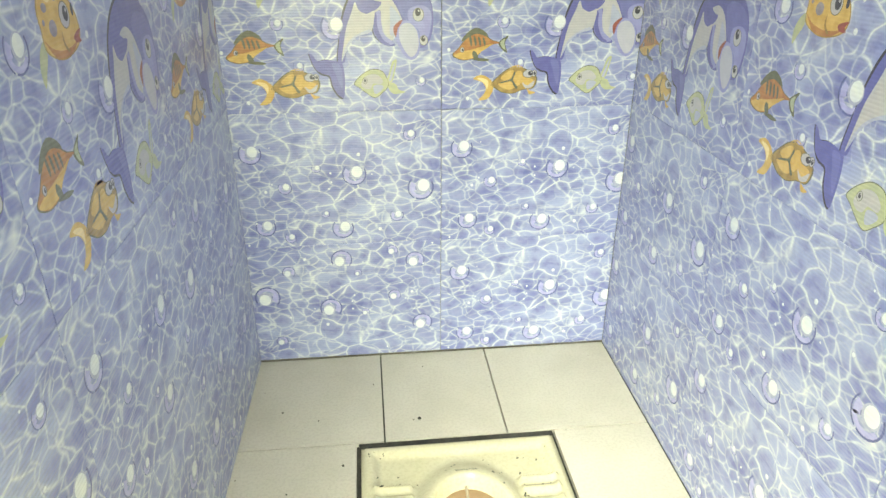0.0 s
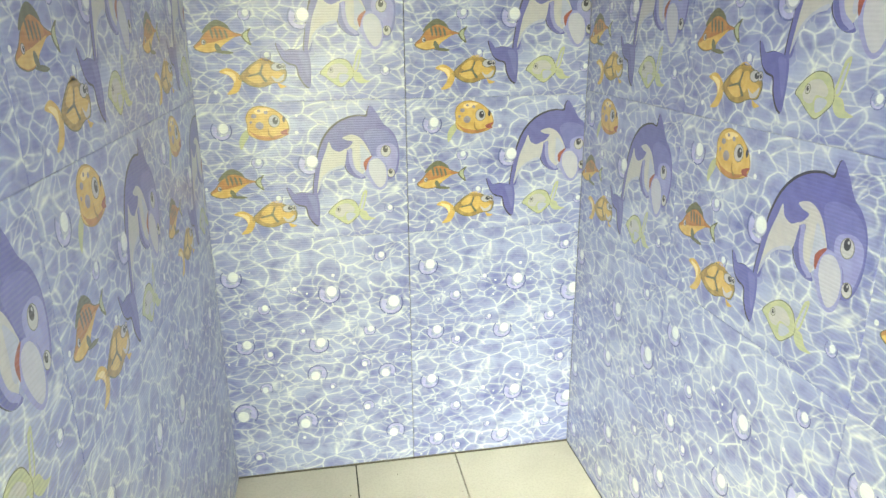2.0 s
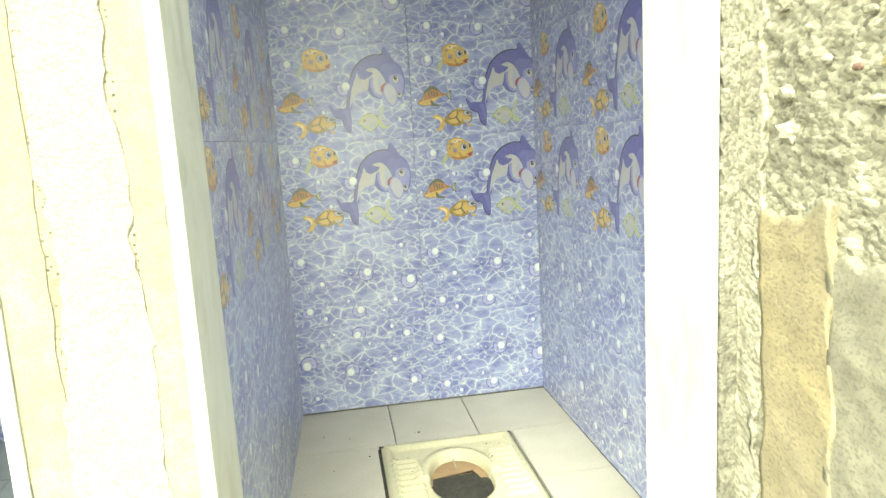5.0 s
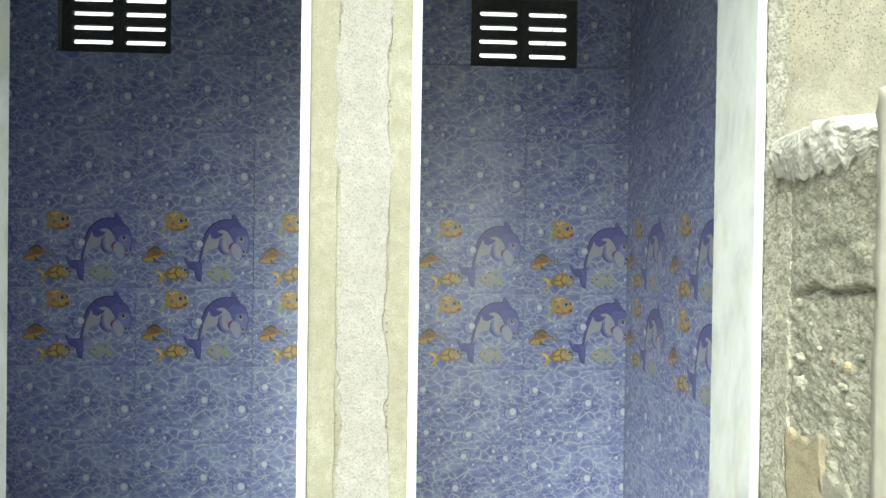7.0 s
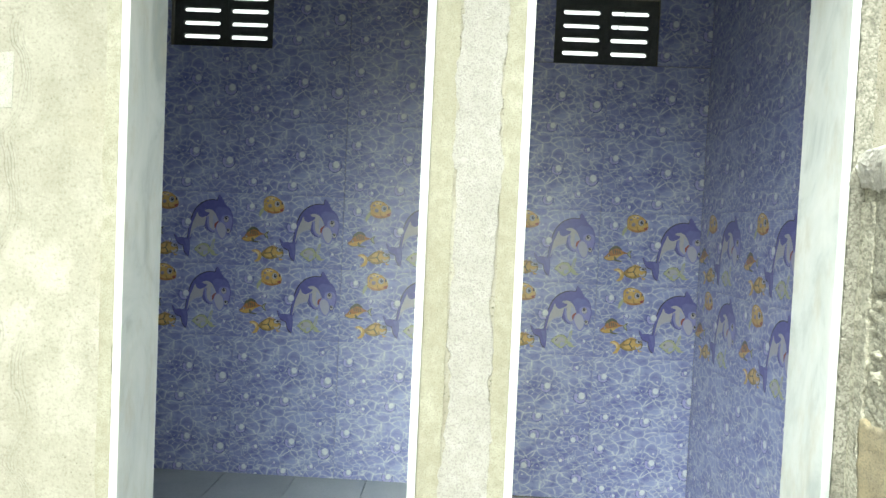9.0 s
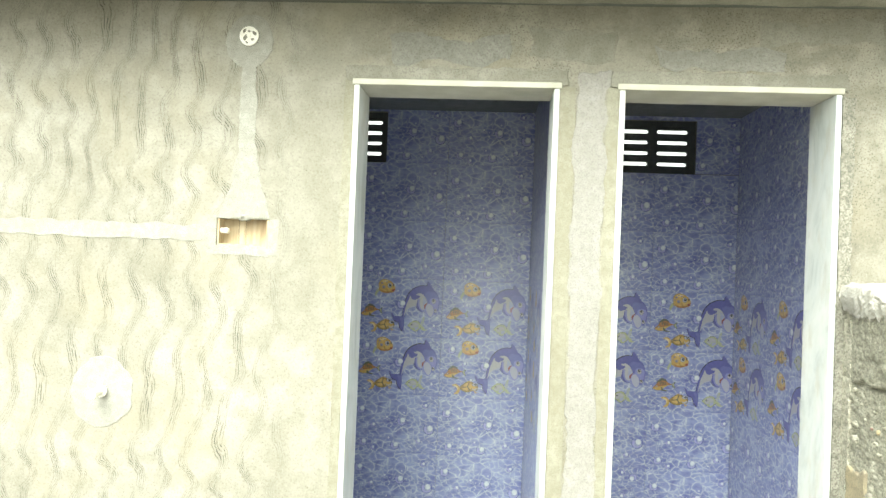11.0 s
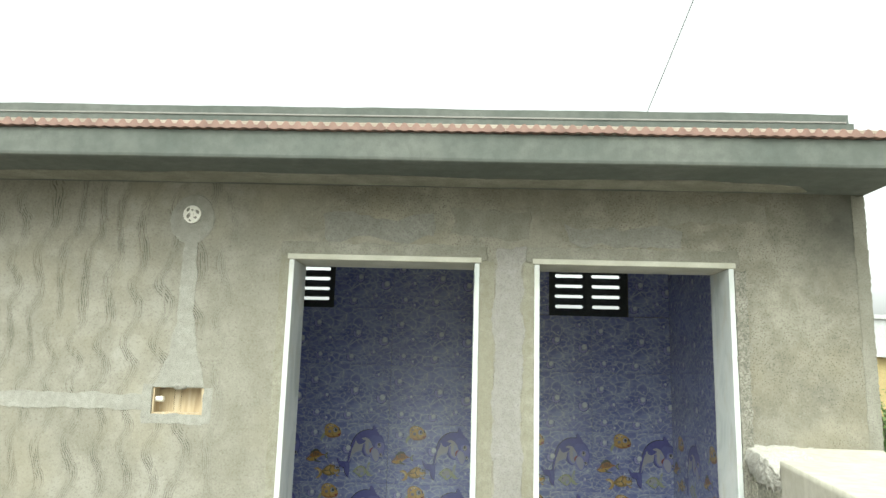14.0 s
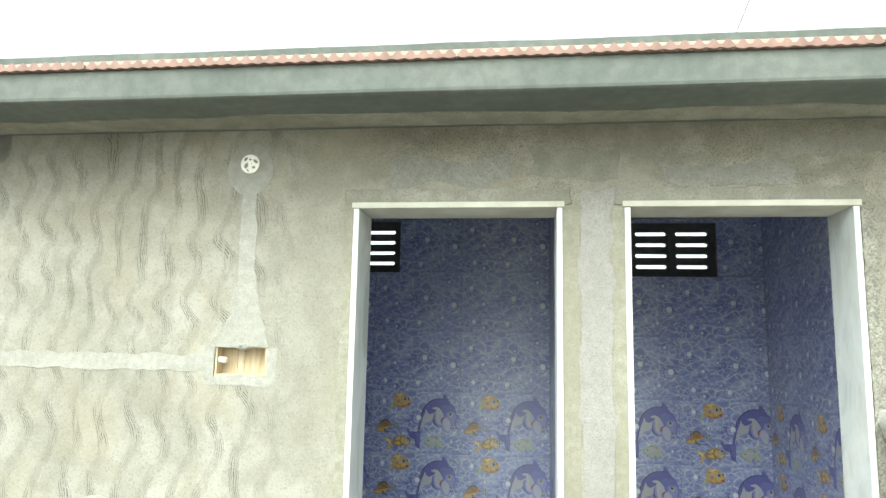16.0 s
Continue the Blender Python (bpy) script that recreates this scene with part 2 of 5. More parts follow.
    worn = tex(n, l, "ShaderNodeTexNoise", 3.4, c, Detail=4.0).outputs[0]
    sandy = mixed(n, l, 1.0, ramp(n, l, sand, [(0.16, grey(0.9)), (0.34, grey(0))]), ramp(n, l, worn, [(0.38, grey(0.1)), (0.58, grey(1))]), "MULTIPLY")
    sandy = mixed(n, l, 1.0, sandy, bare.outputs[0], "MULTIPLY")
    tone = mixed(n, l, sandy, tone, (0.10, 0.095, 0.07))
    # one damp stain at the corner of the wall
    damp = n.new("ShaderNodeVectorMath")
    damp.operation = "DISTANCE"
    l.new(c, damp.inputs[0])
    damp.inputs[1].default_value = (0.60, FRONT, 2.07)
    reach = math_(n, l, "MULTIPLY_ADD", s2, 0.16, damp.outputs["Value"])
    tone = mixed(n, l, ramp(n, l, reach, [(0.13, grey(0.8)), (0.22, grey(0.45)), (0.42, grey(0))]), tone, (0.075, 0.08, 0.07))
    # older, darker coat behind a ragged edge
    edge = math_(n, l, "ADD", math_(n, l, "MULTIPLY_ADD", z, -0.16, x), math_(n, l, "MULTIPLY", wob, 0.16))
    old = n.new("ShaderNodeMapRange")
    old.inputs["From Min"].default_value, old.inputs["From Max"].default_value = -2.75, -2.735
    old.inputs["To Min"].default_value, old.inputs["To Max"].default_value = 1.0, 0.0
    l.new(edge, old.inputs["Value"])
    tone = mixed(n, l, old.outputs[0], tone, mixed(n, l, s2, (0.10, 0.105, 0.095), (0.2, 0.2, 0.17)))
    tone = mixed(n, l, 1.0, tone, (0.895, 0.875, 0.865), "MULTIPLY")
    l.new(tone, b.inputs["Base Color"])
    b.inputs["Roughness"].default_value = 0.9
    b.inputs["Specular IOR Level"].default_value = 0.25
    grit = math_(n, l, "MULTIPLY", sandy, -1.5)
    h = math_(n, l, "MULTIPLY_ADD", groove, -1.3, math_(n, l, "MULTIPLY_ADD", mask, -0.35, math_(n, l, "MULTIPLY_ADD", s2, 1.6, math_(n, l, "MULTIPLY_ADD", g, 1.4, grit))))
    bump(n, l, b, h, 0.6, 0.003)
    return m


def broken_concrete(name, light, dark):
    """Torn concrete: coarse sand and gravel, pits, pale lime smears and grey-green damp."""
    m, n, l, b = nodes_of(name)
    c = coords(n, l, (1.0, 0.55, 1.0))
    wide = tex(n, l, "ShaderNodeTexNoise", 9.0, c, Detail=6.0, Roughness=0.65).outputs[0]
    mid = tex(n, l, "ShaderNodeTexNoise", 42.0, c, Detail=5.0, Roughness=0.7).outputs[0]
    sand = tex(n, l, "ShaderNodeTexVoronoi", 230.0, c)
    stones = tex(n, l, "ShaderNodeTexVoronoi", 70.0, c)
    tone = mixed(n, l, ramp(n, l, wide, [(0.36, grey(0)), (0.62, grey(1))]), dark, light)
    tone = mixed(n, l, ramp(n, l, mid, [(0.32, grey(0.6)), (0.43, grey(0))]), tone, tuple(k * 0.55 for k in dark))
    tone = mixed(n, l, ramp(n, l, mid, [(0.56, grey(0)), (0.70, grey(0.75))]), tone, tuple(k * 1.25 for k in light))
    tone = mixed(n, l, ramp(n, l, sand.outputs["Color"], [(0.25, grey(0.75)), (0.6, grey(0))]), tone, tuple(k * 0.55 for k in dark))
    gap = mixed(n, l, 1.0, ramp(n, l, stones.outputs["Distance"], [(0.45, grey(0)), (0.75, grey(0.4))]), ramp(n, l, wide, [(0.42, grey(1)), (0.6, grey(0.1))]), "MULTIPLY")
    tone = mixed(n, l, gap, tone, tuple(k * 0.35 for k in dark))
    l.new(tone, b.inputs["Base Color"])
    b.inputs["Roughness"].default_value = 0.95
    b.inputs["Specular IOR Level"].default_value = 0.2
    h = math_(n, l, "MULTIPLY_ADD", mid, 1.7, math_(n, l, "MULTIPLY_ADD", stones.outputs["Distance"], -0.9, math_(n, l, "MULTIPLY", sand.outputs["Distance"], -0.5)))
    bump(n, l, b, h, 0.65, 0.004)
    return m


def marble():
    m, n, l, b = nodes_of("white_marble")
    c = coords(n, l, (1.0, 1.0, 0.5))
    w = tex(n, l, "ShaderNodeTexNoise", 5.0, c, Detail=8.0, Roughness=0.65, Distortion=1.6).outputs[0]
    f = tex(n, l, "ShaderNodeTexNoise", 38.0, c, Detail=4.0).outputs[0]
    tone = ramp(n, l, w, [(0.34, (0.37, 0.40, 0.385)), (0.47, (0.52, 0.545, 0.525)), (0.62, (0.59, 0.60, 0.575))])
    tone = mixed(n, l, ramp(n, l, f, [(0.36, grey(0.3)), (0.5, grey(0))]), tone, (0.5, 0.52, 0.47))
    l.new(tone, b.inputs["Base Color"])
    grime = tex(n, l, "ShaderNodeTexNoise", 11.0, coords(n, l, (1.0, 1.6, 0.6)), Detail=7.0, Roughness=0.7).outputs[0]
    tone = mixed(n, l, ramp(n, l, grime, [(0.50, grey(0)), (0.66, grey(0.6))]), tone, (0.44, 0.42, 0.345))
    l.new(tone, b.inputs["Base Color"])
    b.inputs["Roughness"].default_value = 0.42
    bump(n, l, b, f, 0.12, 0.002)
    return m


def speckled(name, light, dark, rough, spots=0.0, spot_colour=(0.12, 0.1, 0.07), scale=6.0, relief=0.05):
    """A smooth fired or painted surface with faint clouds and dirt spots."""
    m, n, l, b = nodes_of(name)
    c = coords(n, l)
    s = tex(n, l, "ShaderNodeTexNoise", scale, c, Detail=5.0).outputs[0]
    f = tex(n, l, "ShaderNodeTexNoise", scale * 30, c, Detail=3.0).outputs[0]
    tone = mixed(n, l, ramp(n, l, s, [(0.35, grey(0)), (0.65, grey(1))]), dark, light)
    tone = mixed(n, l, ramp(n, l, f, [(0.38, grey(0.25)), (0.55, grey(0))]), tone, tuple(k * 0.7 for k in dark))
    if spots:
        v = tex(n, l, "ShaderNodeTexVoronoi", 30.0, c)
        d = tex(n, l, "ShaderNodeTexNoise", 12.0, c, Detail=4.0).outputs[0]
        spot = mixed(n, l, 1.0, ramp(n, l, v.outputs["Distance"], [(0.03, grey(1)), (0.07, grey(0))]), ramp(n, l, d, [(0.5, grey(0)), (0.58, grey(spots))]), "MULTIPLY")
        tone = mixed(n, l, spot, tone, spot_colour)
    l.new(tone, b.inputs["Base Color"])
    b.inputs["Roughness"].default_value = rough
    bump(n, l, b, f, relief, 0.002)
    return m


def timber():
    m, n, l, b = nodes_of("raw_board")
    c = coords(n, l, (14, 14, 2.0))
    w = tex(n, l, "ShaderNodeTexNoise", 4.0, c, Detail=6.0).outputs[0]
    l.new(ramp(n, l, w, [(0.3, (0.30, 0.22, 0.13)), (0.5, (0.44, 0.35, 0.22)), (0.7, (0.52, 0.44, 0.31))]), b.inputs["Base Color"])
    b.inputs["Roughness"].default_value = 0.7
    bump(n, l, b, w, 0.2, 0.002)
    return m


GLAZE = water_glaze()
INKS = [GLAZE,
        printed("pale_bubble_ink", (0.74, 0.78, 0.76), (0.64, 0.69, 0.73)),
        printed("bubble_edge_ink", (0.10, 0.12, 0.34)),
        printed("violet_blue_ink", (0.115, 0.12, 0.385), (0.095, 0.10, 0.34)),
        printed("cream_white_ink", (0.47, 0.465, 0.475), (0.42, 0.42, 0.46)),
        printed("yellow_ink", (0.64, 0.44, 0.14), (0.54, 0.34, 0.09)),
        printed("orange_ink", (0.46, 0.22, 0.07), (0.34, 0.14, 0.045)),
        printed("gold_ink", (0.40, 0.27, 0.08), (0.26, 0.17, 0.05)),
        printed("pale_green_ink", (0.46, 0.48, 0.29), (0.36, 0.40, 0.27)),
        printed("dark_ink", (0.03, 0.03, 0.05)),
        printed("lilac_ink", (0.42, 0.42, 0.70), (0.33, 0.33, 0.62)),
        printed("olive_ink", (0.13, 0.14, 0.09)),
        printed("grey_spot_ink", (0.30, 0.28, 0.34)),
        printed("pearl_ink", (0.40, 0.43, 0.57), (0.35, 0.38, 0.53)),
        printed("mid_violet_ink", (0.15, 0.16, 0.44), (0.13, 0.14, 0.40)),
        printed("light_violet_ink", (0.27, 0.29, 0.58), (0.23, 0.24, 0.53)),
        printed("dark_red_ink", (0.30, 0.07, 0.05), (0.22, 0.05, 0.04)),
        printed("silver_ink", (0.46, 0.47, 0.56), (0.42, 0.43, 0.54)),
        printed("light_yellow_ink", (0.80, 0.66, 0.33), (0.72, 0.56, 0.26))]
PLASTER = cement("cement_plaster", (0.43, 0.405, 0.32), (0.31, 0.295, 0.225), third=(0.22, 0.20, 0.14))
PALE = cement("pale_rough_plaster", (0.455, 0.425, 0.37), (0.375, 0.35, 0.30), grain=330, relief=0.7, stain=5, third=(0.33, 0.31, 0.25))
OCHRE = cement("yellowish_smooth_cement", (0.42, 0.40, 0.30), (0.335, 0.315, 0.225), grain=420, relief=0.2, stain=5, third=(0.25, 0.215, 0.14), big_relief=0.15)
FRESH = cement("fresh_pale_cement", (0.50, 0.478, 0.39), (0.42, 0.40, 0.325), grain=300, relief=0.35, stain=6, big_relief=0.2)
MORTAR = cement("cream_lump_mortar", (0.70, 0.665, 0.555), (0.60, 0.565, 0.465), grain=220, relief=0.7, stain=9, big_relief=0.35)
ROUGH = broken_concrete("broken_block_face", (0.40, 0.385, 0.31), (0.29, 0.28, 0.22))
GREYSTONE = cement("grey_smooth_stone", (0.50, 0.455, 0.345), (0.38, 0.35, 0.265), grain=300, relief=0.3, stain=8, third=(0.23, 0.22, 0.175), big_relief=0.1, along=0.6)
LIME = broken_concrete("pale_lime_mortar", (0.45, 0.43, 0.35), (0.35, 0.335, 0.27))
EDGECOAT = broken_concrete("crumbled_grey_plaster", (0.29, 0.28, 0.235), (0.205, 0.197, 0.16))
LOWCOAT = cement("smooth_beige_plaster", (0.73, 0.685, 0.54), (0.63, 0.585, 0.46), grain=420, relief=0.2, speck=0.12, third=(0.50, 0.455, 0.34), stain=4.5, big_relief=0.15)
FASCIA = cement("weathered_green_grey_cement", (0.215, 0.222, 0.185), (0.15, 0.165, 0.137), speck=0.2, grain=380, relief=0.25, stain=3.6, third=(0.12, 0.13, 0.105), big_relief=0.1)
CEILING = cement("grey_ceiling_cement", (0.34, 0.35, 0.33), (0.27, 0.28, 0.265), grain=300, relief=0.2, stain=3, big_relief=0.15)
# backlit ventilators: their shade is put into this dark colour
VENTMAT = cement("shaded_cast_cement", (0.17, 0.185, 0.165), (0.12, 0.13, 0.12), grain=300, relief=0.3, stain=5)
JOINT = cement("dark_joint", (0.10, 0.095, 0.08), (0.05, 0.05, 0.045), grain=300, relief=0.4, stain=8)
EARTH = cement("dusty_sand", (0.40, 0.37, 0.31), (0.31, 0.285, 0.235), grain=60, relief=0.8, stain=0.6)
FLOATED = cement("floated_grey_cement", (0.40, 0.385, 0.32), (0.31, 0.297, 0.24), grain=240, relief=0.5, stain=7, third=(0.24, 0.225, 0.17))
COMBED = combed_cement()
MARBLE = marble()
SMEARED = speckled("cement_smeared_marble", (0.52, 0.505, 0.425), (0.40, 0.385, 0.31), 0.6, 0, scale=9, relief=0.15)
STONE = cement("ochre_stone", (0.60, 0.49, 0.28), (0.41, 0.36, 0.255), grain=260, relief=0.5, stain=4, third=(0.30, 0.26, 0.18), big_relief=0.15, along=0.5)
FLOORTILE = speckled("pale_floor_tile", (0.50, 0.48, 0.43), (0.44, 0.42, 0.37), 0.45, 0.9)
BLUEFLOOR = speckled("grey_blue_floor", (0.40, 0.44, 0.45), (0.33, 0.37, 0.39), 0.4)
CERAMIC = speckled("cream_ceramic", (0.52, 0.495, 0.37), (0.47, 0.445, 0.32), 0.16, 0.9, (0.09, 0.07, 0.04), 5.0, 0.02)
TERRA = speckled("fired_terracotta", (0.25, 0.155, 0.125), (0.18, 0.11, 0.088), 0.8, 0, scale=14, relief=0.2)
CREAM = speckled("cream_limewash", (0.36, 0.315, 0.255), (0.27, 0.23, 0.18), 0.85, 0, scale=12, relief=0.2)
PLASTIC = speckled("white_plastic", (0.80, 0.78, 0.70), (0.70, 0.68, 0.6), 0.4, 0.6, scale=30)
BOARD = timber()
CARD = speckled("brown_card", (0.30, 0.205, 0.125), (0.24, 0.16, 0.095), 0.8, 0, scale=20, relief=0.1)
INK = speckled("black_lettering", (0.03, 0.03, 0.03), (0.02, 0.02, 0.02), 0.4)
CABLE = speckled("black_cable", (0.04, 0.04, 0.04), (0.03, 0.03, 0.03), 0.6)
LEAF = speckled("green_leaf", (0.09, 0.16, 0.03), (0.05, 0.10, 0.02), 0.55, scale=3)
YELLOWWALL = cement("yellow_house_paint", (0.66, 0.52, 0.24), (0.58, 0.44, 0.2), stain=1.0)
WHITEWALL = cement("white_house_paint", (0.74, 0.73, 0.68), (0.66, 0.65, 0.6), stain=1.0)
BROWN = speckled("brown_window_frame", (0.2, 0.11, 0.06), (0.15, 0.08, 0.04), 0.5)
BARK = cement("bark", (0.15, 0.11, 0.08), (0.08, 0.06, 0.045), grain=60, relief=0.9)


# ---- mesh helpers ----
def mesh_of(name, bm, mats):
    me = bpy.data.meshes.new(name)
    bm.normal_update()
    bm.to_mesh(me)
    bm.free()
    for m in mats if isinstance(mats, (list, tuple)) else [mats]:
        me.materials.append(m)
    return me


def part(name, bm, mats, parent=None, label=""):
    ob = new(name, mesh_of(name, bm, mats))
    ob.parent = parent
    return tagged(ob, label)


def empty(name, place=(0, 0, 0)):
    ob = new(name)
    ob.location = place
    ob.empty_display_size = 0.05
    return ob


def box(bm, x0, x1, y0, y1, z0, z1, bevel=0.0, segments=1):
    made = bmesh.ops.create_cube(bm, size=1.0, matrix=Matrix.LocRotScale(((x0 + x1) / 2, (y0 + y1) / 2, (z0 + z1) / 2), None, (x1 - x0, y1 - y0, z1 - z0)))
    if bevel:
        edges = list({e for v in made["verts"] for e in v.link_edges})
        bmesh.ops.bevel(bm, geom=edges, offset=bevel, segments=segments, affect="EDGES", profile=0.6)
    return bm


def block(*a, **k):
    return box(bmesh.new(), *a, **k)


def rod(bm, a, b, r0, r1=None, n=16, caps=True):
    a, b = Vector(a), Vector(b)
    m = Matrix.Translation((a + b) / 2) @ (b - a).to_track_quat("Z", "Y").to_matrix().to_4x4()
    bmesh.ops.create_cone(bm, cap_ends=caps, segments=n, radius1=r0, radius2=r0 if r1 is None else r1, depth=(b - a).length, matrix=m)
    return bm


def solid_wall(x0, x1, y0, y1, z0, z1, holes=()):
    """A wall slab in the x-z plane with real openings (x0, x1, z0, z1)."""
    xs = sorted({x0, x1, *[v for h in holes for v in h[:2] if x0 < v < x1]})
    zs = sorted({z0, z1, *[v for h in holes for v in h[2:] if z0 < v < z1]})
    bm = bmesh.new()
    seen = {}

    def vert(x, y, z):
        k = (round(x, 5), round(y, 5), round(z, 5))
        if k not in seen:
            seen[k] = bm.verts.new(k)
        return seen[k]

    def full(i, j):
        if not (0 <= i < len(xs) - 1 and 0 <= j < len(zs) - 1):
            return False
        cx, cz = (xs[i] + xs[i + 1]) / 2, (zs[j] + zs[j + 1]) / 2
        return not any(h[0] < cx < h[1] and h[2] < cz < h[3] for h in holes)

    for i in range(len(xs) - 1):
        for j in range(len(zs) - 1):
            if not full(i, j):
                continue
            a, b, c, d = xs[i], xs[i + 1], zs[j], zs[j + 1]
            bm.faces.new([vert(a, y0, c), vert(b, y0, c), vert(b, y0, d), vert(a, y0, d)])
            bm.faces.new([vert(a, y1, d), vert(b, y1, d), vert(b, y1, c), vert(a, y1, c)])
            if not full(i - 1, j):
                bm.faces.new([vert(a, y0, d), vert(a, y1, d), vert(a, y1, c), vert(a, y0, c)])
            if not full(i + 1, j):
                bm.faces.new([vert(b, y0, c), vert(b, y1, c), vert(b, y1, d), vert(b, y0, d)])
            if not full(i, j - 1):
                bm.faces.new([vert(a, y0, c), vert(a, y1, c), vert(b, y1, c), vert(b, y0, c)])
            if not full(i, j + 1):
                bm.faces.new([vert(a, y0, d), vert(b, y0, d), vert(b, y1, d), vert(a, y1, d)])
    return bm


def spline(points, steps=5):
    """A closed smooth outline through a few points."""
    out, k = [], len(points)
    for i in range(k):
        p0, p1, p2, p3 = (Vector(points[(i + j - 1) % k]) for j in range(4))
        for s in range(steps):
            t = s / steps
            out.append(0.5 * ((2 * p1) + (p2 - p0) * t + (2 * p0 - 5 * p1 + 4 * p2 - p3) * t * t + (3 * p1 - p0 - 3 * p2 + p3) * t ** 3))
    return out


def smooth(a, b, v):
    t = min(1, max(0, (v - a) / (b - a)))
    return t * t * (3 - 2 * t)


def oval(cx, cy, rx, ry, turn=0.0, n=18):
    c, s = math.cos(turn), math.sin(turn)
    return [Vector((cx + rx * math.cos(a) * c - ry * math.sin(a) * s, cy + rx * math.cos(a) * s + ry * math.sin(a) * c)) for a in (2 * math.pi * i / n for i in range(n))]


# ---- setting: ground, walls, roof ----
SET = dict(kind="structure")
bm = bmesh.new()
bmesh.ops.create_grid(bm, x_segments=60, y_segments=60, size=1.0)
for v in bm.verts:
    v.co.x, v.co.y = math.copysign(abs(v.co.x) ** 3, v.co.x) * 600, math.copysign(abs(v.co.y) ** 3, v.co.y) * 600
    v.co.z = -0.16 + 0.02 * noise.noise(v.co * 0.4) if abs(v.co.x) > 4 or v.co.y < -2.6 or v.co.y > 1 else -0.16
ground = tagged(part("ground", bm, EARTH), "pale dusty sand round the toilet block", "ground", **SET)

BOXHOLE = (-1.687, -1.518, 1.364, 1.448)
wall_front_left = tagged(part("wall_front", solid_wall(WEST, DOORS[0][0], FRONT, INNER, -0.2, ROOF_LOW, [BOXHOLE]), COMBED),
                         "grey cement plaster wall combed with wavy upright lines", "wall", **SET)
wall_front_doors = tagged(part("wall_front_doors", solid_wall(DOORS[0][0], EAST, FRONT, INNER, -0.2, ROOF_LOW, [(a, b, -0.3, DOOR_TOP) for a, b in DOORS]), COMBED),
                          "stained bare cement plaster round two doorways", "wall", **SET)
VENTS = ((-0.228, 0.200, 1.831, 2.106), (-1.838, -1.404, 1.844, 2.116))
wall_back = tagged(part("wall_back", solid_wall(WEST, EAST, 0.009, 0.13, -0.2, ROOF_LOW, VENTS), PLASTER), "cement back wall of the toilet block", "wall", **SET)
wall_east = tagged(part("wall_east", block(RX1 + 0.009, EAST, INNER, 0.009, -0.2, ROOF_LOW), PLASTER), "cement end wall of the toilet block", "wall", **SET)
wall_partition = tagged(part("wall_partition", block(LX1 + 0.009, RX0 - 0.024, INNER, 0.009, -0.2, CEIL), PLASTER), "wall between the two cubicles", "wall", **SET)
wall_west = tagged(part("wall_west", block(LX0 - 0.13, LX0 - 0.009, INNER, 0.009, -0.2, CEIL), PLASTER), "side wall of the wide cubicle", "wall", **SET)
wall_far_west = tagged(part("wall_far_west", block(WEST, WEST + 0.13, INNER, 0.009, -0.2, ROOF_LOW), PLASTER), "outer end wall of the block", "wall", **SET)
tagged(part("ceiling", block(LX0 - 0.02, RX1 + 0.02, INNER - 0.005, 0.012, CEIL, ROOF_LOW - 0.001), CEILING), "plain grey cement ceiling over the cubicles", "ceiling", **SET)

# roof slab: uneven cast edge
bm = bmesh.new()
rows = []
nx = 90
for i in range(nx + 1):
    x = WEST - 0.2 + (EAST + 0.005 - WEST + 0.2) * i / nx
    w = 0.004 * noise.noise(Vector((x * 2.0, 3.0, 0))) + 0.0015 * noise.noise(Vector((x * 17, 1, 0)))
    k = 0.004 * noise.noise(Vector((x * 1.3, 9.0, 0)))
    ring = [(ROOF_EDGE + w, ROOF_LOW + 0.004 + k), (ROOF_EDGE + w - 0.002, ROOF_LOW + 0.012 + k), (ROOF_EDGE, ROOF_HIGH - 0.006), (ROOF_EDGE + 0.006, ROOF_HIGH), (0.14, ROOF_HIGH), (0.14, ROOF_LOW), (ROOF_EDGE + 0.01, ROOF_LOW + k)]
    rows.append([bm.verts.new((x, y, z)) for y, z in ring])
for a, b in zip(rows, rows[1:]):
    for j in range(7):
        bm.faces.new([a[j], b[j], b[(j + 1) % 7], a[(j + 1) % 7]])
bm.faces.new(rows[0])
bm.faces.new(rows[-1][::-1])
bmesh.ops.recalc_face_normals(bm, faces=bm.faces)
roof = tagged(part("roof", bm, FASCIA), "weathered grey-green concrete roof slab with overhang", "roof", **SET)


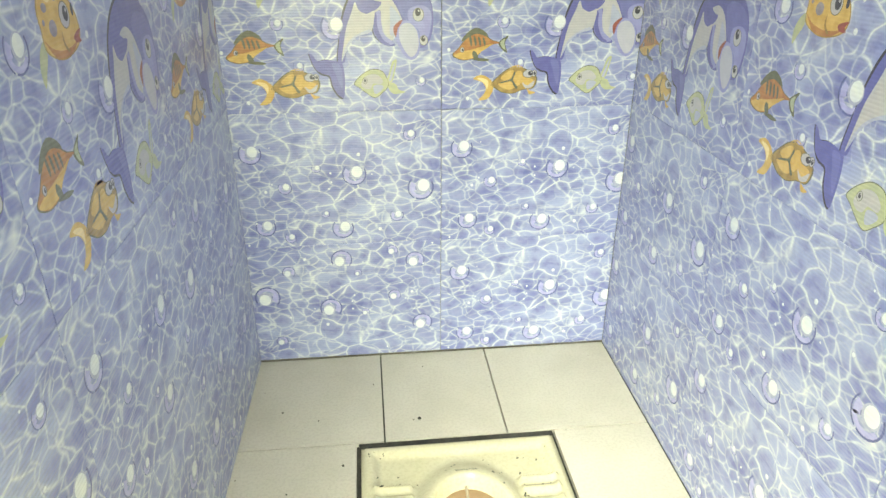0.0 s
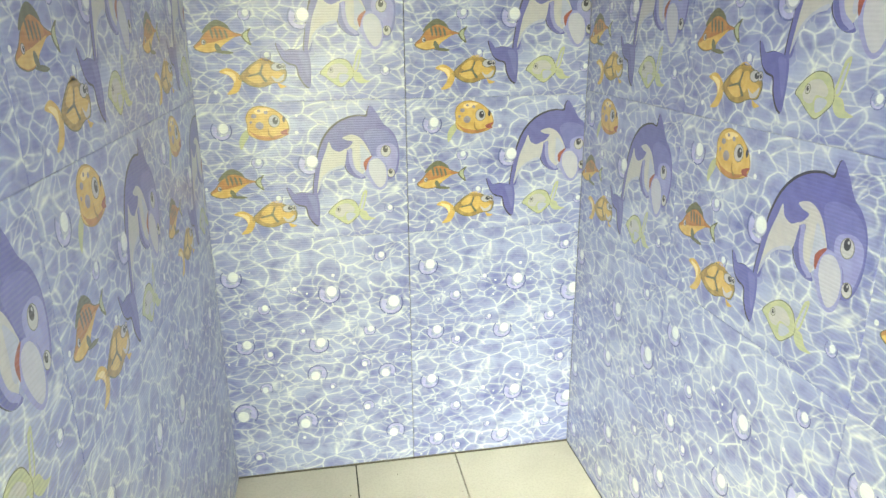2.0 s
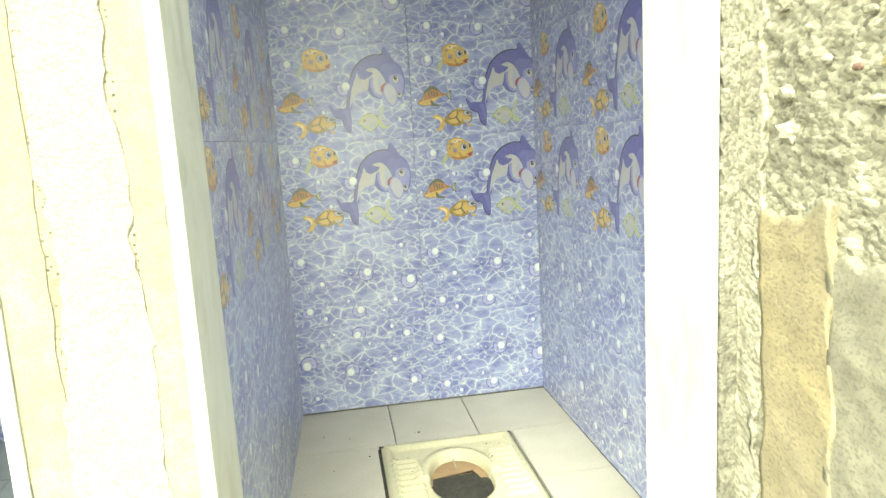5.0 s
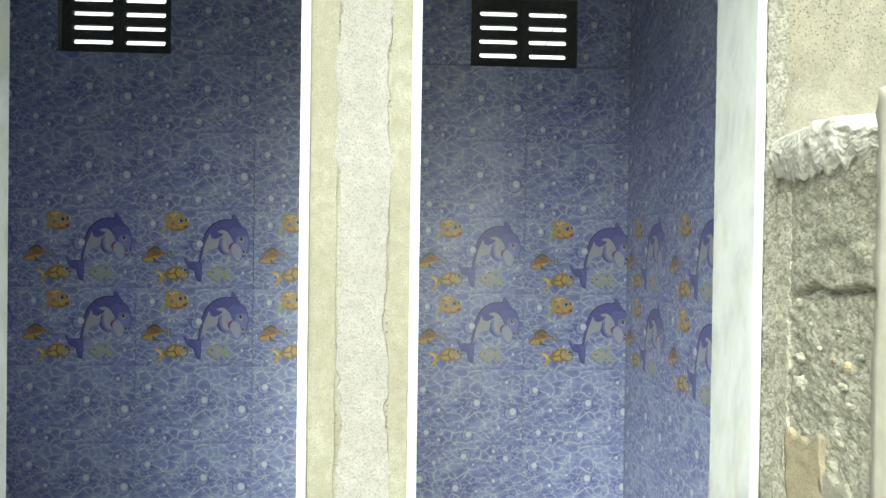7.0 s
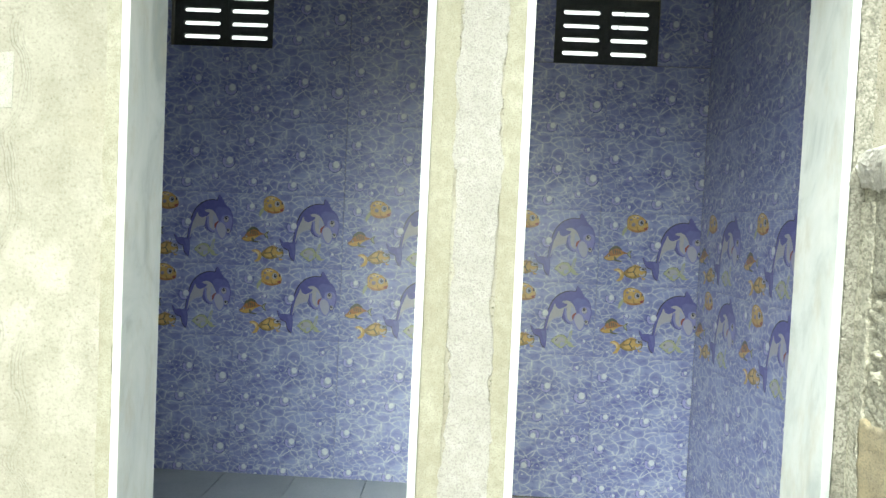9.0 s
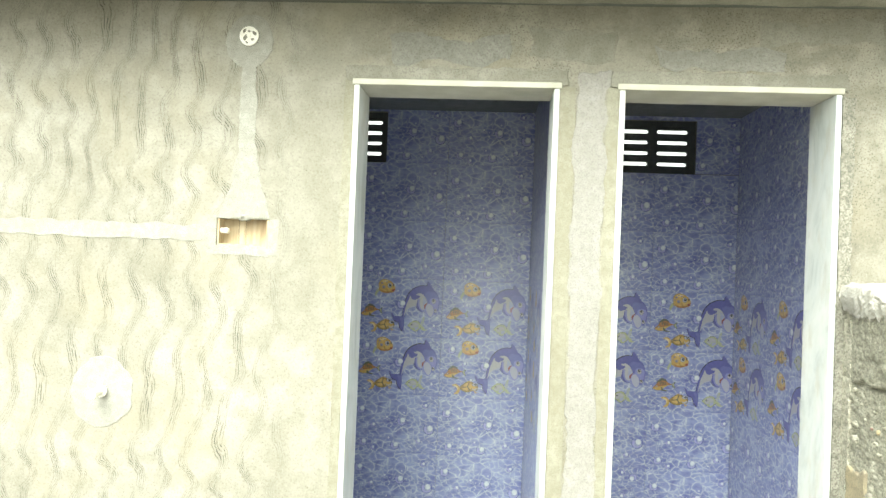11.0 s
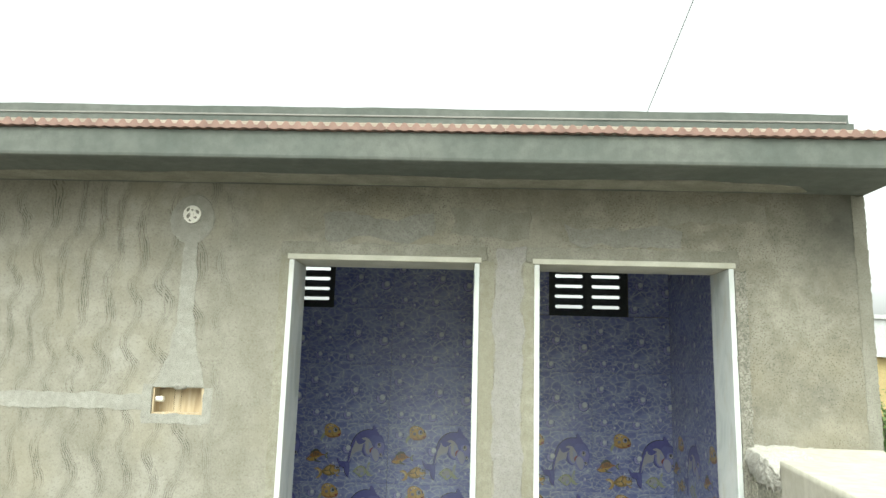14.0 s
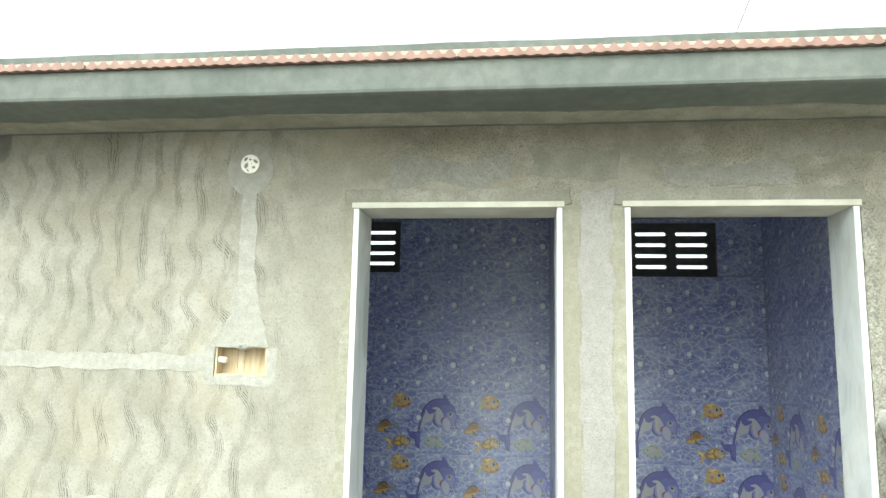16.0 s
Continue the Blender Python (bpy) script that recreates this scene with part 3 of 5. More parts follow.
def ragged(x0, x1, z0, z1, y, thick, rag, seed, step=0.012, shape=None, facing=-1.0, freq=22.0):
    """A hand-laid patch of plaster: a flat coat with an uneven outline, thinner at its rim."""
    if shape is None:
        shape = [(x0, z0), (x1, z0), (x1, z1), (x0, z1)]
    outline = []
    for (ax, az), (bx, bz) in zip(shape, shape[1:] + shape[:1]):
        k = max(1, int(math.hypot(bx - ax, bz - az) / step))
        for i in range(k):
            outline.append((ax + (bx - ax) * i / k, az + (bz - az) * i / k))
    cx, cz = sum(p[0] for p in outline) / len(outline), sum(p[1] for p in outline) / len(outline)
    bm = bmesh.new()
    low, high = [], []
    for px, pz in outline:
        q = Vector((px * freq, pz * freq, seed * 7.7))
        dx = rag * (noise.noise(q) + 0.5 * noise.noise(q * 3.1))
        dz = rag * (noise.noise(q + Vector((31, 0, 0))) + 0.5 * noise.noise(q * 3.1 + Vector((17, 0, 0))))
        low.append(bm.verts.new((px + dx, y - facing * 0.001, pz + dz)))
        inward = Vector((cx - px, cz - pz)).normalized() * min(0.004, thick * 1.5)
        high.append(bm.verts.new((px + dx + inward.x, y + facing * thick, pz + dz + inward.y)))
    n = len(low)
    for i in range(n):
        bm.faces.new([low[i], low[(i + 1) % n], high[(i + 1) % n], high[i]])
    bm.faces.new(high)
    bmesh.ops.recalc_face_normals(bm, faces=bm.faces)
    return bm


# coats of plaster on the front wall
W, D = wall_front_left, wall_front_doors
part("plaster_patch", ragged(-0.585, -0.495, -0.19, 1.93, FRONT, 0.0024, 0.016, 1, freq=16), PALE, D, "pale rough plaster strip between the doorways")
part("plaster_patch", ragged(-0.637, -0.588, -0.19, 1.885, FRONT, 0.0015, 0.003, 2), OCHRE, D, "yellowish smooth cement along the marble frame")
part("plaster_patch", ragged(-0.494, -0.458, -0.19, 1.885, FRONT, 0.0015, 0.003, 3), OCHRE, D, "yellowish smooth cement along the marble frame")
part("plaster_patch", ragged(-1.298, -1.267, -0.19, 1.9, FRONT, 0.003, 0.005, 4), OCHRE, W, "yellowish smooth cement along the marble frame")
part("plaster_patch", ragged(-1.295, -0.612, 1.886, 1.935, FRONT, 0.005, 0.008, 5, freq=34), PLASTER, D, "pale cement bead over the doorway")
part("plaster_patch", ragged(-0.485, 0.205, 1.886, 1.933, FRONT, 0.005, 0.008, 6, freq=34), PLASTER, D, "pale cement bead over the doorway")
part("plaster_patch", ragged(-2.9, -1.69, 1.374, 1.424, FRONT, 0.0015, 0.008, 7), FRESH, W, "pale cement over the cable chase")
for k, shape in enumerate(([(-1.715, 1.335), (-1.687, 1.335), (-1.687, 1.46), (-1.72, 1.46)], [(-1.518, 1.335), (-1.49, 1.335), (-1.492, 1.45), (-1.518, 1.45)],
                           [(-1.687, 1.333), (-1.518, 1.333), (-1.518, 1.364), (-1.687, 1.364)],
                           [(-1.687, 1.449), (-1.518, 1.449), (-1.545, 1.54), (-1.572, 1.66), (-1.582, 1.93), (-1.626, 1.93), (-1.63, 1.66), (-1.65, 1.54)])):
    part("plaster_patch", ragged(0, 0, 0, 0, FRONT, 0.0009 + 0.0001 * k, 0.005 + 0.002 * (k == 3), 20 + k, shape=shape), FRESH, W, "pale cement round the switch box and conduit")
part("plaster_patch", ragged(0, 0, 0, 0, FRONT, 0.0015, 0.006, 9, shape=[tuple(p) for p in oval(-1.607, 2.005, 0.078, 0.085)]), FRESH, W, "smooth cement round the junction box")
part("plaster_patch", ragged(0, 0, 0, 0, FRONT, 0.002, 0.009, 10, shape=[tuple(p) for p in oval(-2.035, 0.885, 0.105, 0.115)]), FRESH, W, "round cement patch at the pipe end")
for k, (x0, x1, z0, z1) in enumerate(((-1.16, -0.80, 1.95, 2.03), (-0.74, -0.48, 1.96, 2.06), (-0.36, 0.02, 1.95, 2.01), (-0.05, 0.30, 2.02, 2.09))):
    part("float_mark", ragged(x0, x1, z0, z1, FRONT, 0.0012 + 0.0002 * (k % 3), 0.028, 40 + k, freq=8), (FLOATED, PLASTER)[k % 2], D, "smear of cement left by the plasterer's float")
part("plaster_edge", ragged(0.186, 0.222, -0.19, 1.87, FRONT, 0.008, 0.005, 13, step=0.006, freq=60), EDGECOAT, D, "broken plaster edge beside the marble")
part("plaster_edge", ragged(0.577, 0.619, -0.19, 2.128, FRONT, 0.002, 0.004, 33, step=0.006, freq=60), PLASTER, D, "crumbling plaster at the wall's corner")
# pale cement band where the soffit meets the wall
bm = ragged(0, 0, 0, 0, 0, 0.003, 0.012, 14, freq=7, shape=[(-3.0, -1.535), (0.30, -1.53), (0.42, -1.545), (0.36, -1.60), (0.05, -1.645), (-0.6, -1.62), (-1.4, -1.655), (-2.2, -1.63), (-3.0, -1.66)])
for v in bm.verts:
    v.co = Vector((v.co.x, v.co.z, ROOF_LOW - 0.001 + v.co.y))
bmesh.ops.recalc_face_normals(bm, faces=bm.faces)
part("plaster_patch", bm, PLASTER, roof, "paler cement smear under the eave")

# parapet on the roof
parapet = tagged(empty("roof_parapet", (-1.3, -1.47, ROOF_HIGH)), "low weathered cement parapet along the roof", "parapet", **SET)
for name, y0, y1, z0, z1, mat in (("kerb", 0.0, 0.14, 0.0, 0.170, FASCIA), ("coping", 0.03, 0.12, 0.170, 0.212, FASCIA)):
    bm = bmesh.new()
    box(bm, -2.0, 1.926, y0, y1, z0, z1)
    bmesh.ops.subdivide_edges(bm, edges=[e for e in bm.edges if abs(e.verts[0].co.x - e.verts[1].co.x) > 1], cuts=80)
    for v in bm.verts:
        if v.co.z > z0 + 0.01:
            v.co.z += 0.005 * noise.noise(Vector((v.co.x * 2.3, 4, z0))) + 0.002 * noise.noise(Vector((v.co.x * 15, 2, z0)))
    part(name, bm, mat, parapet)
bm = bmesh.new()
box(bm, -2.0, 1.9, -0.003, 0.02, 0.167, 0.1725)
part("drip_edge", bm, PALE, parapet, "thin pale cement line")

# terracotta edge on the slab
bm = block(-0.001 + WEST, EAST + 0.004, ROOF_EDGE - 0.008, ROOF_EDGE + 0.12, ROOF_HIGH + 0.001, ROOF_HIGH + 0.0225, bevel=0.002)
tagged(part("mortar_bed", bm, CREAM), "cream mortar bed under the terracotta roof edging", "mortar", **SET)


def edging_tile():
    """A ribbed terracotta tile: ten low humps on a thin flat bed."""
    bm = bmesh.new()
    prof = []
    for i in range(10):
        for s in range(8):
            t = s / 8
            hump = min(0.7, max(0.0, 1 - abs(t - 0.5) / 0.38))
            prof.append(((i + t) * 0.03525, 0.003 + 0.019 * hump))
    prof.append((10 * 0.03525 - 0.0015, 0.004))
    rings = []
    for y, drop in ((-0.012, 0.0), (0.10, 0.002)):
        rings.append(([bm.verts.new((x, y, h - drop)) for x, h in prof], [bm.verts.new((x, y, -0.0055 - 0.25 * (h - 0.003) - drop)) for x, h in prof]))
    (ft, fb), (bt, bb) = rings
    for i in range(len(prof) - 1):
        bm.faces.new([fb[i], fb[i + 1], ft[i + 1], ft[i]])
        bm.faces.new([ft[i], ft[i + 1], bt[i + 1], bt[i]])
        bm.faces.new([fb[i], bb[i], bb[i + 1], fb[i + 1]])
        bm.faces.new([bt[i], bt[i + 1], bb[i + 1], bb[i]])
    for i in (0, -1):
        bm.faces.new([fb[i], ft[i], bt[i], bb[i]])
    bmesh.ops.recalc_face_normals(bm, faces=bm.faces)
    return mesh_of("edging_tile", bm, TERRA)


EDGE = edging_tile()
edging = tagged(empty("roof_edging", (WEST, ROOF_EDGE, ROOF_HIGH + 0.006)), "row of small ribbed terracotta tiles along the eave", "roof tiles", **SET)
x = -0.1
while x < EAST - WEST - 0.05:
    t = new("edging_tile", EDGE)
    t.parent = edging
    t.location = (x, random.uniform(-0.003, 0.002), random.uniform(-0.0008, 0.0008))
    t.rotation_euler = (random.uniform(-0.02, 0.02), random.uniform(-0.002, 0.002), 0)
    x += 0.3535

# ---- low wall beside the doorway ----
SLOPE = 0.185
low_wall = tagged(empty("wall_low", (0.215, FRONT, -0.2)), "low beige plastered wall with a broken rough end", "wall", **SET)


def low_x(y):
    return (y - FRONT) * SLOPE


def grid_face(y0, y1, z0, z1, lift, amp, freq, seed, step, back, crack=None, ragged_top=0.0):
    """Uneven upright face along the low wall, with depth behind it."""
    bm = bmesh.new()
    ny, nz = int((y1 - y0) / step), int((z1 - z0) / step)
    g = []
    for i in range(ny + 1):
        col = []
        for j in range(nz + 1):
            y, z = y0 + (y1 - y0) * i / ny, z0 + (z1 - z0) * j / nz
            q = Vector((y * freq * 0.35, z * freq, seed))
            d = lift + amp * (noise.noise(q) + 0.6 * noise.noise(q * 2.7) + 0.1 * noise.noise(q * 7.1))
            if crack:
                line = crack + 0.012 * noise.noise(Vector((y * 14, 3, 1))) - 0.06 * (y + 1.7)
                d += (0.004 if z > line else -0.004) * smooth(-1.56, -1.6, y)
                d -= 0.024 * max(0, 1 - abs(z - line) / 0.0065) * smooth(-1.59, -1.62, y)
                slit = y + 1.735 - 0.28 * (z - 1.19)
                d -= 0.010 * max(0, 1 - abs(slit) / 0.004) * smooth(1.165, 1.18, z) * smooth(1.235, 1.22, z)
                torn = 1.0 - smooth(line - 0.05, line + 0.03, z)
                d += torn * (0.003 * noise.noise(Vector((y * 22, z * 55, 8))) + 0.003 * noise.noise(Vector((y * 50, z * 120, 9))))
                d += 0.0035 * max(0.0, noise.noise(Vector((y * 16, z * 30, 4.0)))) ** 0.5
            if ragged_top:
                z -= ragged_top * (j / nz) * (1.2 * (y1 - y) / (y1 - y0) + 0.6 * noise.noise(Vector((y * 20, 1, seed))))
            col.append(bm.verts.new((low_x(y) - d, y - FRONT, z + 0.2)))
        g.append(col)
    for i in range(ny):
        for j in range(nz):
            bm.faces.new([g[i][j], g[i + 1][j], g[i + 1][j + 1], g[i][j + 1]]).smooth = True
    rim = [g[i][0] for i in range(ny + 1)] + [g[-1][j] for j in range(1, nz + 1)] + [g[i][-1] for i in range(ny - 1, -1, -1)] + [g[0][j] for j in range(nz - 1, 0, -1)]
    far = [bm.verts.new((low_x(v.co.y + FRONT) + back, v.co.y, v.co.z)) for v in rim]
    for i in range(len(rim)):
        bm.faces.new([rim[i], far[i], far[(i + 1) % len(rim)], rim[(i + 1) % len(rim)]])
    bm.faces.new(far)
    bmesh.ops.recalc_face_normals(bm, faces=bm.faces)
    return bm


LOWTOP = 1.325
def sloped(bm):
    """The unplastered end of the wall drops a little away from the building."""
    for v in bm.verts:
        v.co.z -= 0.045 * max(0.0, -v.co.y) / 0.385 * max(0.0, min(1.0, (v.co.z - 1.40) / 0.09))
    return bm


part("block_face", sloped(grid_face(-1.89, FRONT - 0.002, -0.19, LOWTOP - 0.02, 0.0, 0.0015, 32, 5.0, 0.0045, 0.3, crack=1.056)), ROUGH, low_wall, "broken unplastered concrete block with a crack")
bm = grid_face(-1.575, FRONT - 0.003, -0.18, 1.22, 0.004, 0.003, 26, 6.0, 0.006, 0.004)
for v in bm.verts:
    if v.co.y < -0.055:      # torn outer edge of the smear
        v.co.y += 0.022 * noise.noise(Vector((1, 2, v.co.z * 13))) + 0.010 * noise.noise(Vector((1, 2, v.co.z * 47)))
part("mortar_smear", bm, LIME, low_wall, "pale mortar smeared down the joint with the building")
def wedged_stone(y0, y1, z0, z1, lift, seed, lean):
    """A split stone with an uneven outline, let into the broken wall end."""
    bm = grid_face(y0, y1, z0, z1, lift, 0.0024, 26, seed, 0.008, 0.02)
    for v in bm.verts:
        y, z = v.co.y, v.co.z
        v.co.y += 0.014 * noise.noise(Vector((seed, y * 4, z * 16))) + lean * (z - 0.75)
        v.co.z += 0.028 * noise.noise(Vector((y * 26, seed, z * 2))) - 0.35 * (y + FRONT - y0) * (z - z0 - 0.2) / (z1 - z0) * 0.5
    return bm


part("stone", wedged_stone(-1.735, -1.585, 0.30, 0.83, 0.004, 3.0, 0.06), STONE, low_wall, "ochre stone showing through the broken plaster")
part("stone", wedged_stone(-1.872, -1.728, 0.25, 0.80, 0.0025, 7.0, 0.05), GREYSTONE, low_wall, "grey stone wedged beside the ochre one")
bm = grid_face(-4.6, -1.885, -0.19, LOWTOP, 0.012, 0.0025, 5, 4.0, 0.015, 0.42)
for v in bm.verts:
    if v.co.y > -0.385:      # the coat breaks off unevenly
        v.co.y += 0.012 * noise.noise(Vector((3, 1, v.co.z * 21))) + 0.006 * noise.noise(Vector((3, 1, v.co.z * 60)))
part("plaster_coat", bm, LOWCOAT, low_wall, "smooth beige plaster")
part("core", sloped(grid_face(-1.886, FRONT - 0.002, 1.22, LOWTOP - 0.004, -0.02, 0.003, 20, 2.0, 0.012, 0.40)), LOWCOAT, low_wall)
for y, z, r, mat in ((-1.695, 0.965, 0.0065, LIME), (-1.745, 0.955, 0.005, TERRA), (-1.79, 0.955, 0.009, STONE), (-1.78, 0.925, 0.008, ROUGH), (-1.80, 0.90, 0.008, ROUGH),
                     (-1.83, 0.975, 0.007, ROUGH), (-1.62, 0.94, 0.012, ROUGH), (-1.625, 0.90, 0.015, LIME), (-1.61, 1.03, 0.010, ROUGH), (-1.87, 0.62, 0.013, LIME), (-1.868, 0.58, 0.012, LIME), (-1.66, 1.0, 0.005, ROUGH), (-1.76, 1.0, 0.006, ROUGH)):
    bm = bmesh.new()
    bmesh.ops.create_icosphere(bm, subdivisions=2, radius=0.72 * r, matrix=Matrix.Translation((low_x(y) - 0.0, y - FRONT, z + 0.2)) @ Matrix.Diagonal((0.8, 1.7, 1.0, 1)))
    for v in bm.verts:
        v.co += v.normal * 0.45 * r * noise.noise(v.co * 150)
    part("pebble", bm, mat, low_wall)
# lumps of mortar squeezed out where the low wall meets the building
bm = bmesh.new()
nx, nz = 170, 40
lump = []
for i in range(nx + 1):
    u = i / nx
    y = -1.90 + 0.41 * u
    low = 1.246 - 0.012 * smooth(0.0, 0.55, u) + 0.018 * smooth(0.65, 1.0, u)
    low += 0.012 * noise.noise(Vector((u * 17, 1, 9))) + 0.005 * noise.noise(Vector((u * 45, 1, 4))) + 0.001 * noise.noise(Vector((u * 120, 1, 2)))
    top = 1.275 + 0.042 * smooth(0.0, 0.5, u) + 0.006 * noise.noise(Vector((u * 12, 5, 1))) + 0.003 * noise.noise(Vector((u * 45, 5, 1)))
    col = []
    for j in range(nz + 1):
        v_ = j / nz
        fold = min(1.0, v_ / 0.72)
        q = Vector((u * 13, v_ * 3, 2.2))
        swell = (0.008 + 0.014 * smooth(0.05, 0.5, u)) * math.sin(math.pi * (0.16 + 0.62 * fold)) ** 0.8
        swell += 0.005 * noise.noise(q) + 0.0016 * noise.noise(Vector((u * 24, v_ * 16, 3))) + 0.0008 * noise.noise(Vector((u * 70, v_ * 30, 5)))
        swell -= 0.004 * abs(noise.noise(Vector((u * 9 + v_ * 5, v_ * 9, 7)))) ** 0.5
        back = 0.11 * max(0.0, v_ - 0.72) / 0.28
        col.append(bm.verts.new((low_x(y) - swell * (1 - back / 0.11) + back, y - FRONT, low + (top - low) * fold + 0.010 * math.sin(math.pi * back / 0.22) + 0.2)))
    lump.append(col)
for i in range(nx):
    for j in range(nz):
        bm.faces.new([lump[i][j], lump[i + 1][j], lump[i + 1][j + 1], lump[i][j + 1]]).smooth = True
floor_ = [bm.verts.new((c[0].co.x + 0.06, c[0].co.y, c[0].co.z + 0.012)) for c in lump]
for i in range(nx):
    bm.faces.new([floor_[i], floor_[i + 1], lump[i + 1][0], lump[i][0]])
bmesh.ops.recalc_face_normals(bm, faces=bm.faces)
part("mortar_lump", bm, MORTAR, low_wall, "cream mortar squeezed out in lumps")
bm = bmesh.new()
bmesh.ops.create_grid(bm, x_segments=60, y_segments=14, size=0.5)
for v in bm.verts:
    u, w = v.co.x + 0.5, v.co.y + 0.5
    q = Vector((u * 14, w * 5, 6))
    v.co = Vector((0.0 + 0.40 * u, -0.10 * w * (1 - 0.3 * u) - 0.0, LOWTOP + 0.2 - 0.024 + (1 - w) * 0.026 * (1 - u * 0.6) + 0.006 * noise.noise(q) + 0.004 * noise.noise(q * 3)))
for v in bm.verts:
    if v.co.y < -0.093 * (1 - 0.3 * v.co.x / 0.4) or v.co.x < 0.004:
        v.co.z -= 0.018
for f in bm.faces:
    f.smooth = True
part("mortar_fillet", bm, MORTAR, low_wall, "rough cream mortar fillet against the wall")

# ---- marble door frames ----
def door_frame(x0, x1, label):
    f = tagged(empty("door_frame", ((x0 + x1) / 2, FRONT, 0)), label, "door frame", group="marble door frames")
    w = (x1 - x0) / 2
    y0, y1 = -0.006, INNER - FRONT - 0.001
    part("jamb", block(-w, -w + 0.017, y0, y1, -0.16, DOOR_TOP - 0.019, bevel=0.0015), MARBLE, f)
    part("jamb", block(w - 0.017, w, y0, y1, -0.16, DOOR_TOP - 0.019, bevel=0.0015), MARBLE, f)
    part("head", block(-w - 0.006, w + 0.006, y0 - 0.002, y1, DOOR_TOP - 0.018, DOOR_TOP, bevel=0.0015), SMEARED, f, "cement-smeared marble head")
    part("sill", block(-w + 0.018, w - 0.018, y0, y1, -0.16, 0.02, bevel=0.002), MARBLE, f)


door_frame(*DOORS[0], "white veined marble frame of the wide cubicle's open doorway")
door_frame(*DOORS[1], "white veined marble frame of the squat cubicle's open doorway")


# ---- cement ventilators ----
def slot_panel(w, h, depth, sw, sh):
    """One cell of the ventilator: a w by h plate with a round-ended slot through it."""
    bm = bmesh.new()
    r = sh / 2
    ring = [(math.copysign(sw / 2 - r, math.cos(a)) + r * math.cos(a), r * math.sin(a)) for a in (2 * math.pi * (i + 0.5) / 24 for i in range(24))]
    edge = []
    for x, z in ring:
        k = min(w / 2 / max(abs(x), 1e-6), h / 2 / max(abs(z), 1e-6))
        edge.append((x * k, z * k))
    for cx in (-1, 1):      # the plate's corners
        for cz in (-1, 1):
            i = min(range(24), key=lambda j: math.hypot(edge[j][0] - cx * w / 2, edge[j][1] - cz * h / 2))
            edge[i] = (cx * w / 2, cz * h / 2)
    loops = [[bm.verts.new((x, y, z)) for x, z in pts] for y, pts in ((0.0, edge), (0.0, [(x * 1.03, z * 1.16) for x, z in ring]), (0.004, ring), (depth, ring), (depth, edge))]
    for a, b in zip(loops, loops[1:] + loops[:1]):
        for i in range(24):
            bm.faces.new([a[i], a[(i + 1) % 24], b[(i + 1) % 24], b[i]])
    bmesh.ops.recalc_face_normals(bm, faces=bm.faces)
    return bm


def ventilator(x0, x1, z0, z1, label):
    v = tagged(empty("ventilator", ((x0 + x1) / 2, 0.03, z0)), label, "ventilator", group="cast cement ventilators")
    w, h, e, y1 = (x1 - x0) / 2, z1 - z0, 0.025, 0.022
    part("frame", solid_wall(-w + 0.0005, w - 0.0005, -0.004, y1, 0.0005, h - 0.0005, [(-w + e, w - e, e, h - e)]), VENTMAT, v)
    part("mullion", block(-0.014, 0.014, -0.002, y1 - 0.002, e - 0.001, h - e + 0.001, bevel=0.004), VENTMAT, v)
    cw, ch = w - e - 0.012, (h - 2 * e) / 4
    for sx in (-1, 1):
        for i in range(4):
            cell = part("slot_panel", slot_panel(cw, ch, y1 - 0.004, cw - 0.024 + random.uniform(-0.003, 0.003), 0.0185 + random.uniform(-0.001, 0.001)), VENTMAT, v)
            cell.location = (sx * (0.012 + cw / 2), 0.001, e + (i + 0.5) * ch)
    return v


ventilator(*VENTS[0], "cast cement ventilator with eight slots, shade in its colour, squat cubicle")
ventilator(*VENTS[1], "cast cement ventilator with eight slots, shade in its colour, wide cubicle")

# ---- switch box, junction box, pipe end ----
sb = tagged(empty("switch_box", (-1.6025, FRONT, 1.364)), "open recessed wooden switch box in the combed plaster", "switch box")
w, h = 0.0838, 0.0838
part("back_board", block(-w, w, 0.045, 0.055, 0, h), BOARD, sb)
part("side_board", block(w - 0.008, w - 0.0005, 0.002, 0.0445, 0.0005, h - 0.001), BOARD, sb)
part("side_board", block(-w + 0.0005, -w + 0.006, 0.004, 0.0445, 0.0005, h - 0.001), BOARD, sb)
part("bottom_board", block(-w + 0.007, w - 0.009, 0.003, 0.0445, 0.0005, 0.005), BOARD, sb)
part("crack", block(-0.029, -0.0282, 0.0443, 0.0448, 0.006, h - 0.002), JOINT, sb)
part("crack", block(-0.006, -0.0054, 0.0443, 0.0448, 0.006, h - 0.002), JOINT, sb)
bm = rod(bmesh.new(), (-w, 0.02, 0.047), (-w + 0.03, 0.02, 0.045), 0.009)
part("conduit_end", bm, PLASTIC, sb, "white plastic conduit stub")
bm = bmesh.new()
bmesh.ops.create_icosphere(bm, subdivisions=3, radius=0.02, matrix=Matrix.Translation((0.005, 0.002, h + 0.004)) @ Matrix.Diagonal((1.2, 0.5, 0.55, 1)))
for v in bm.verts:
    v.co += v.normal * 0.005 * noise.noise(v.co * 90)
part("mortar_dab", bm, FRESH, sb, "dab of mortar over the box's top edge")

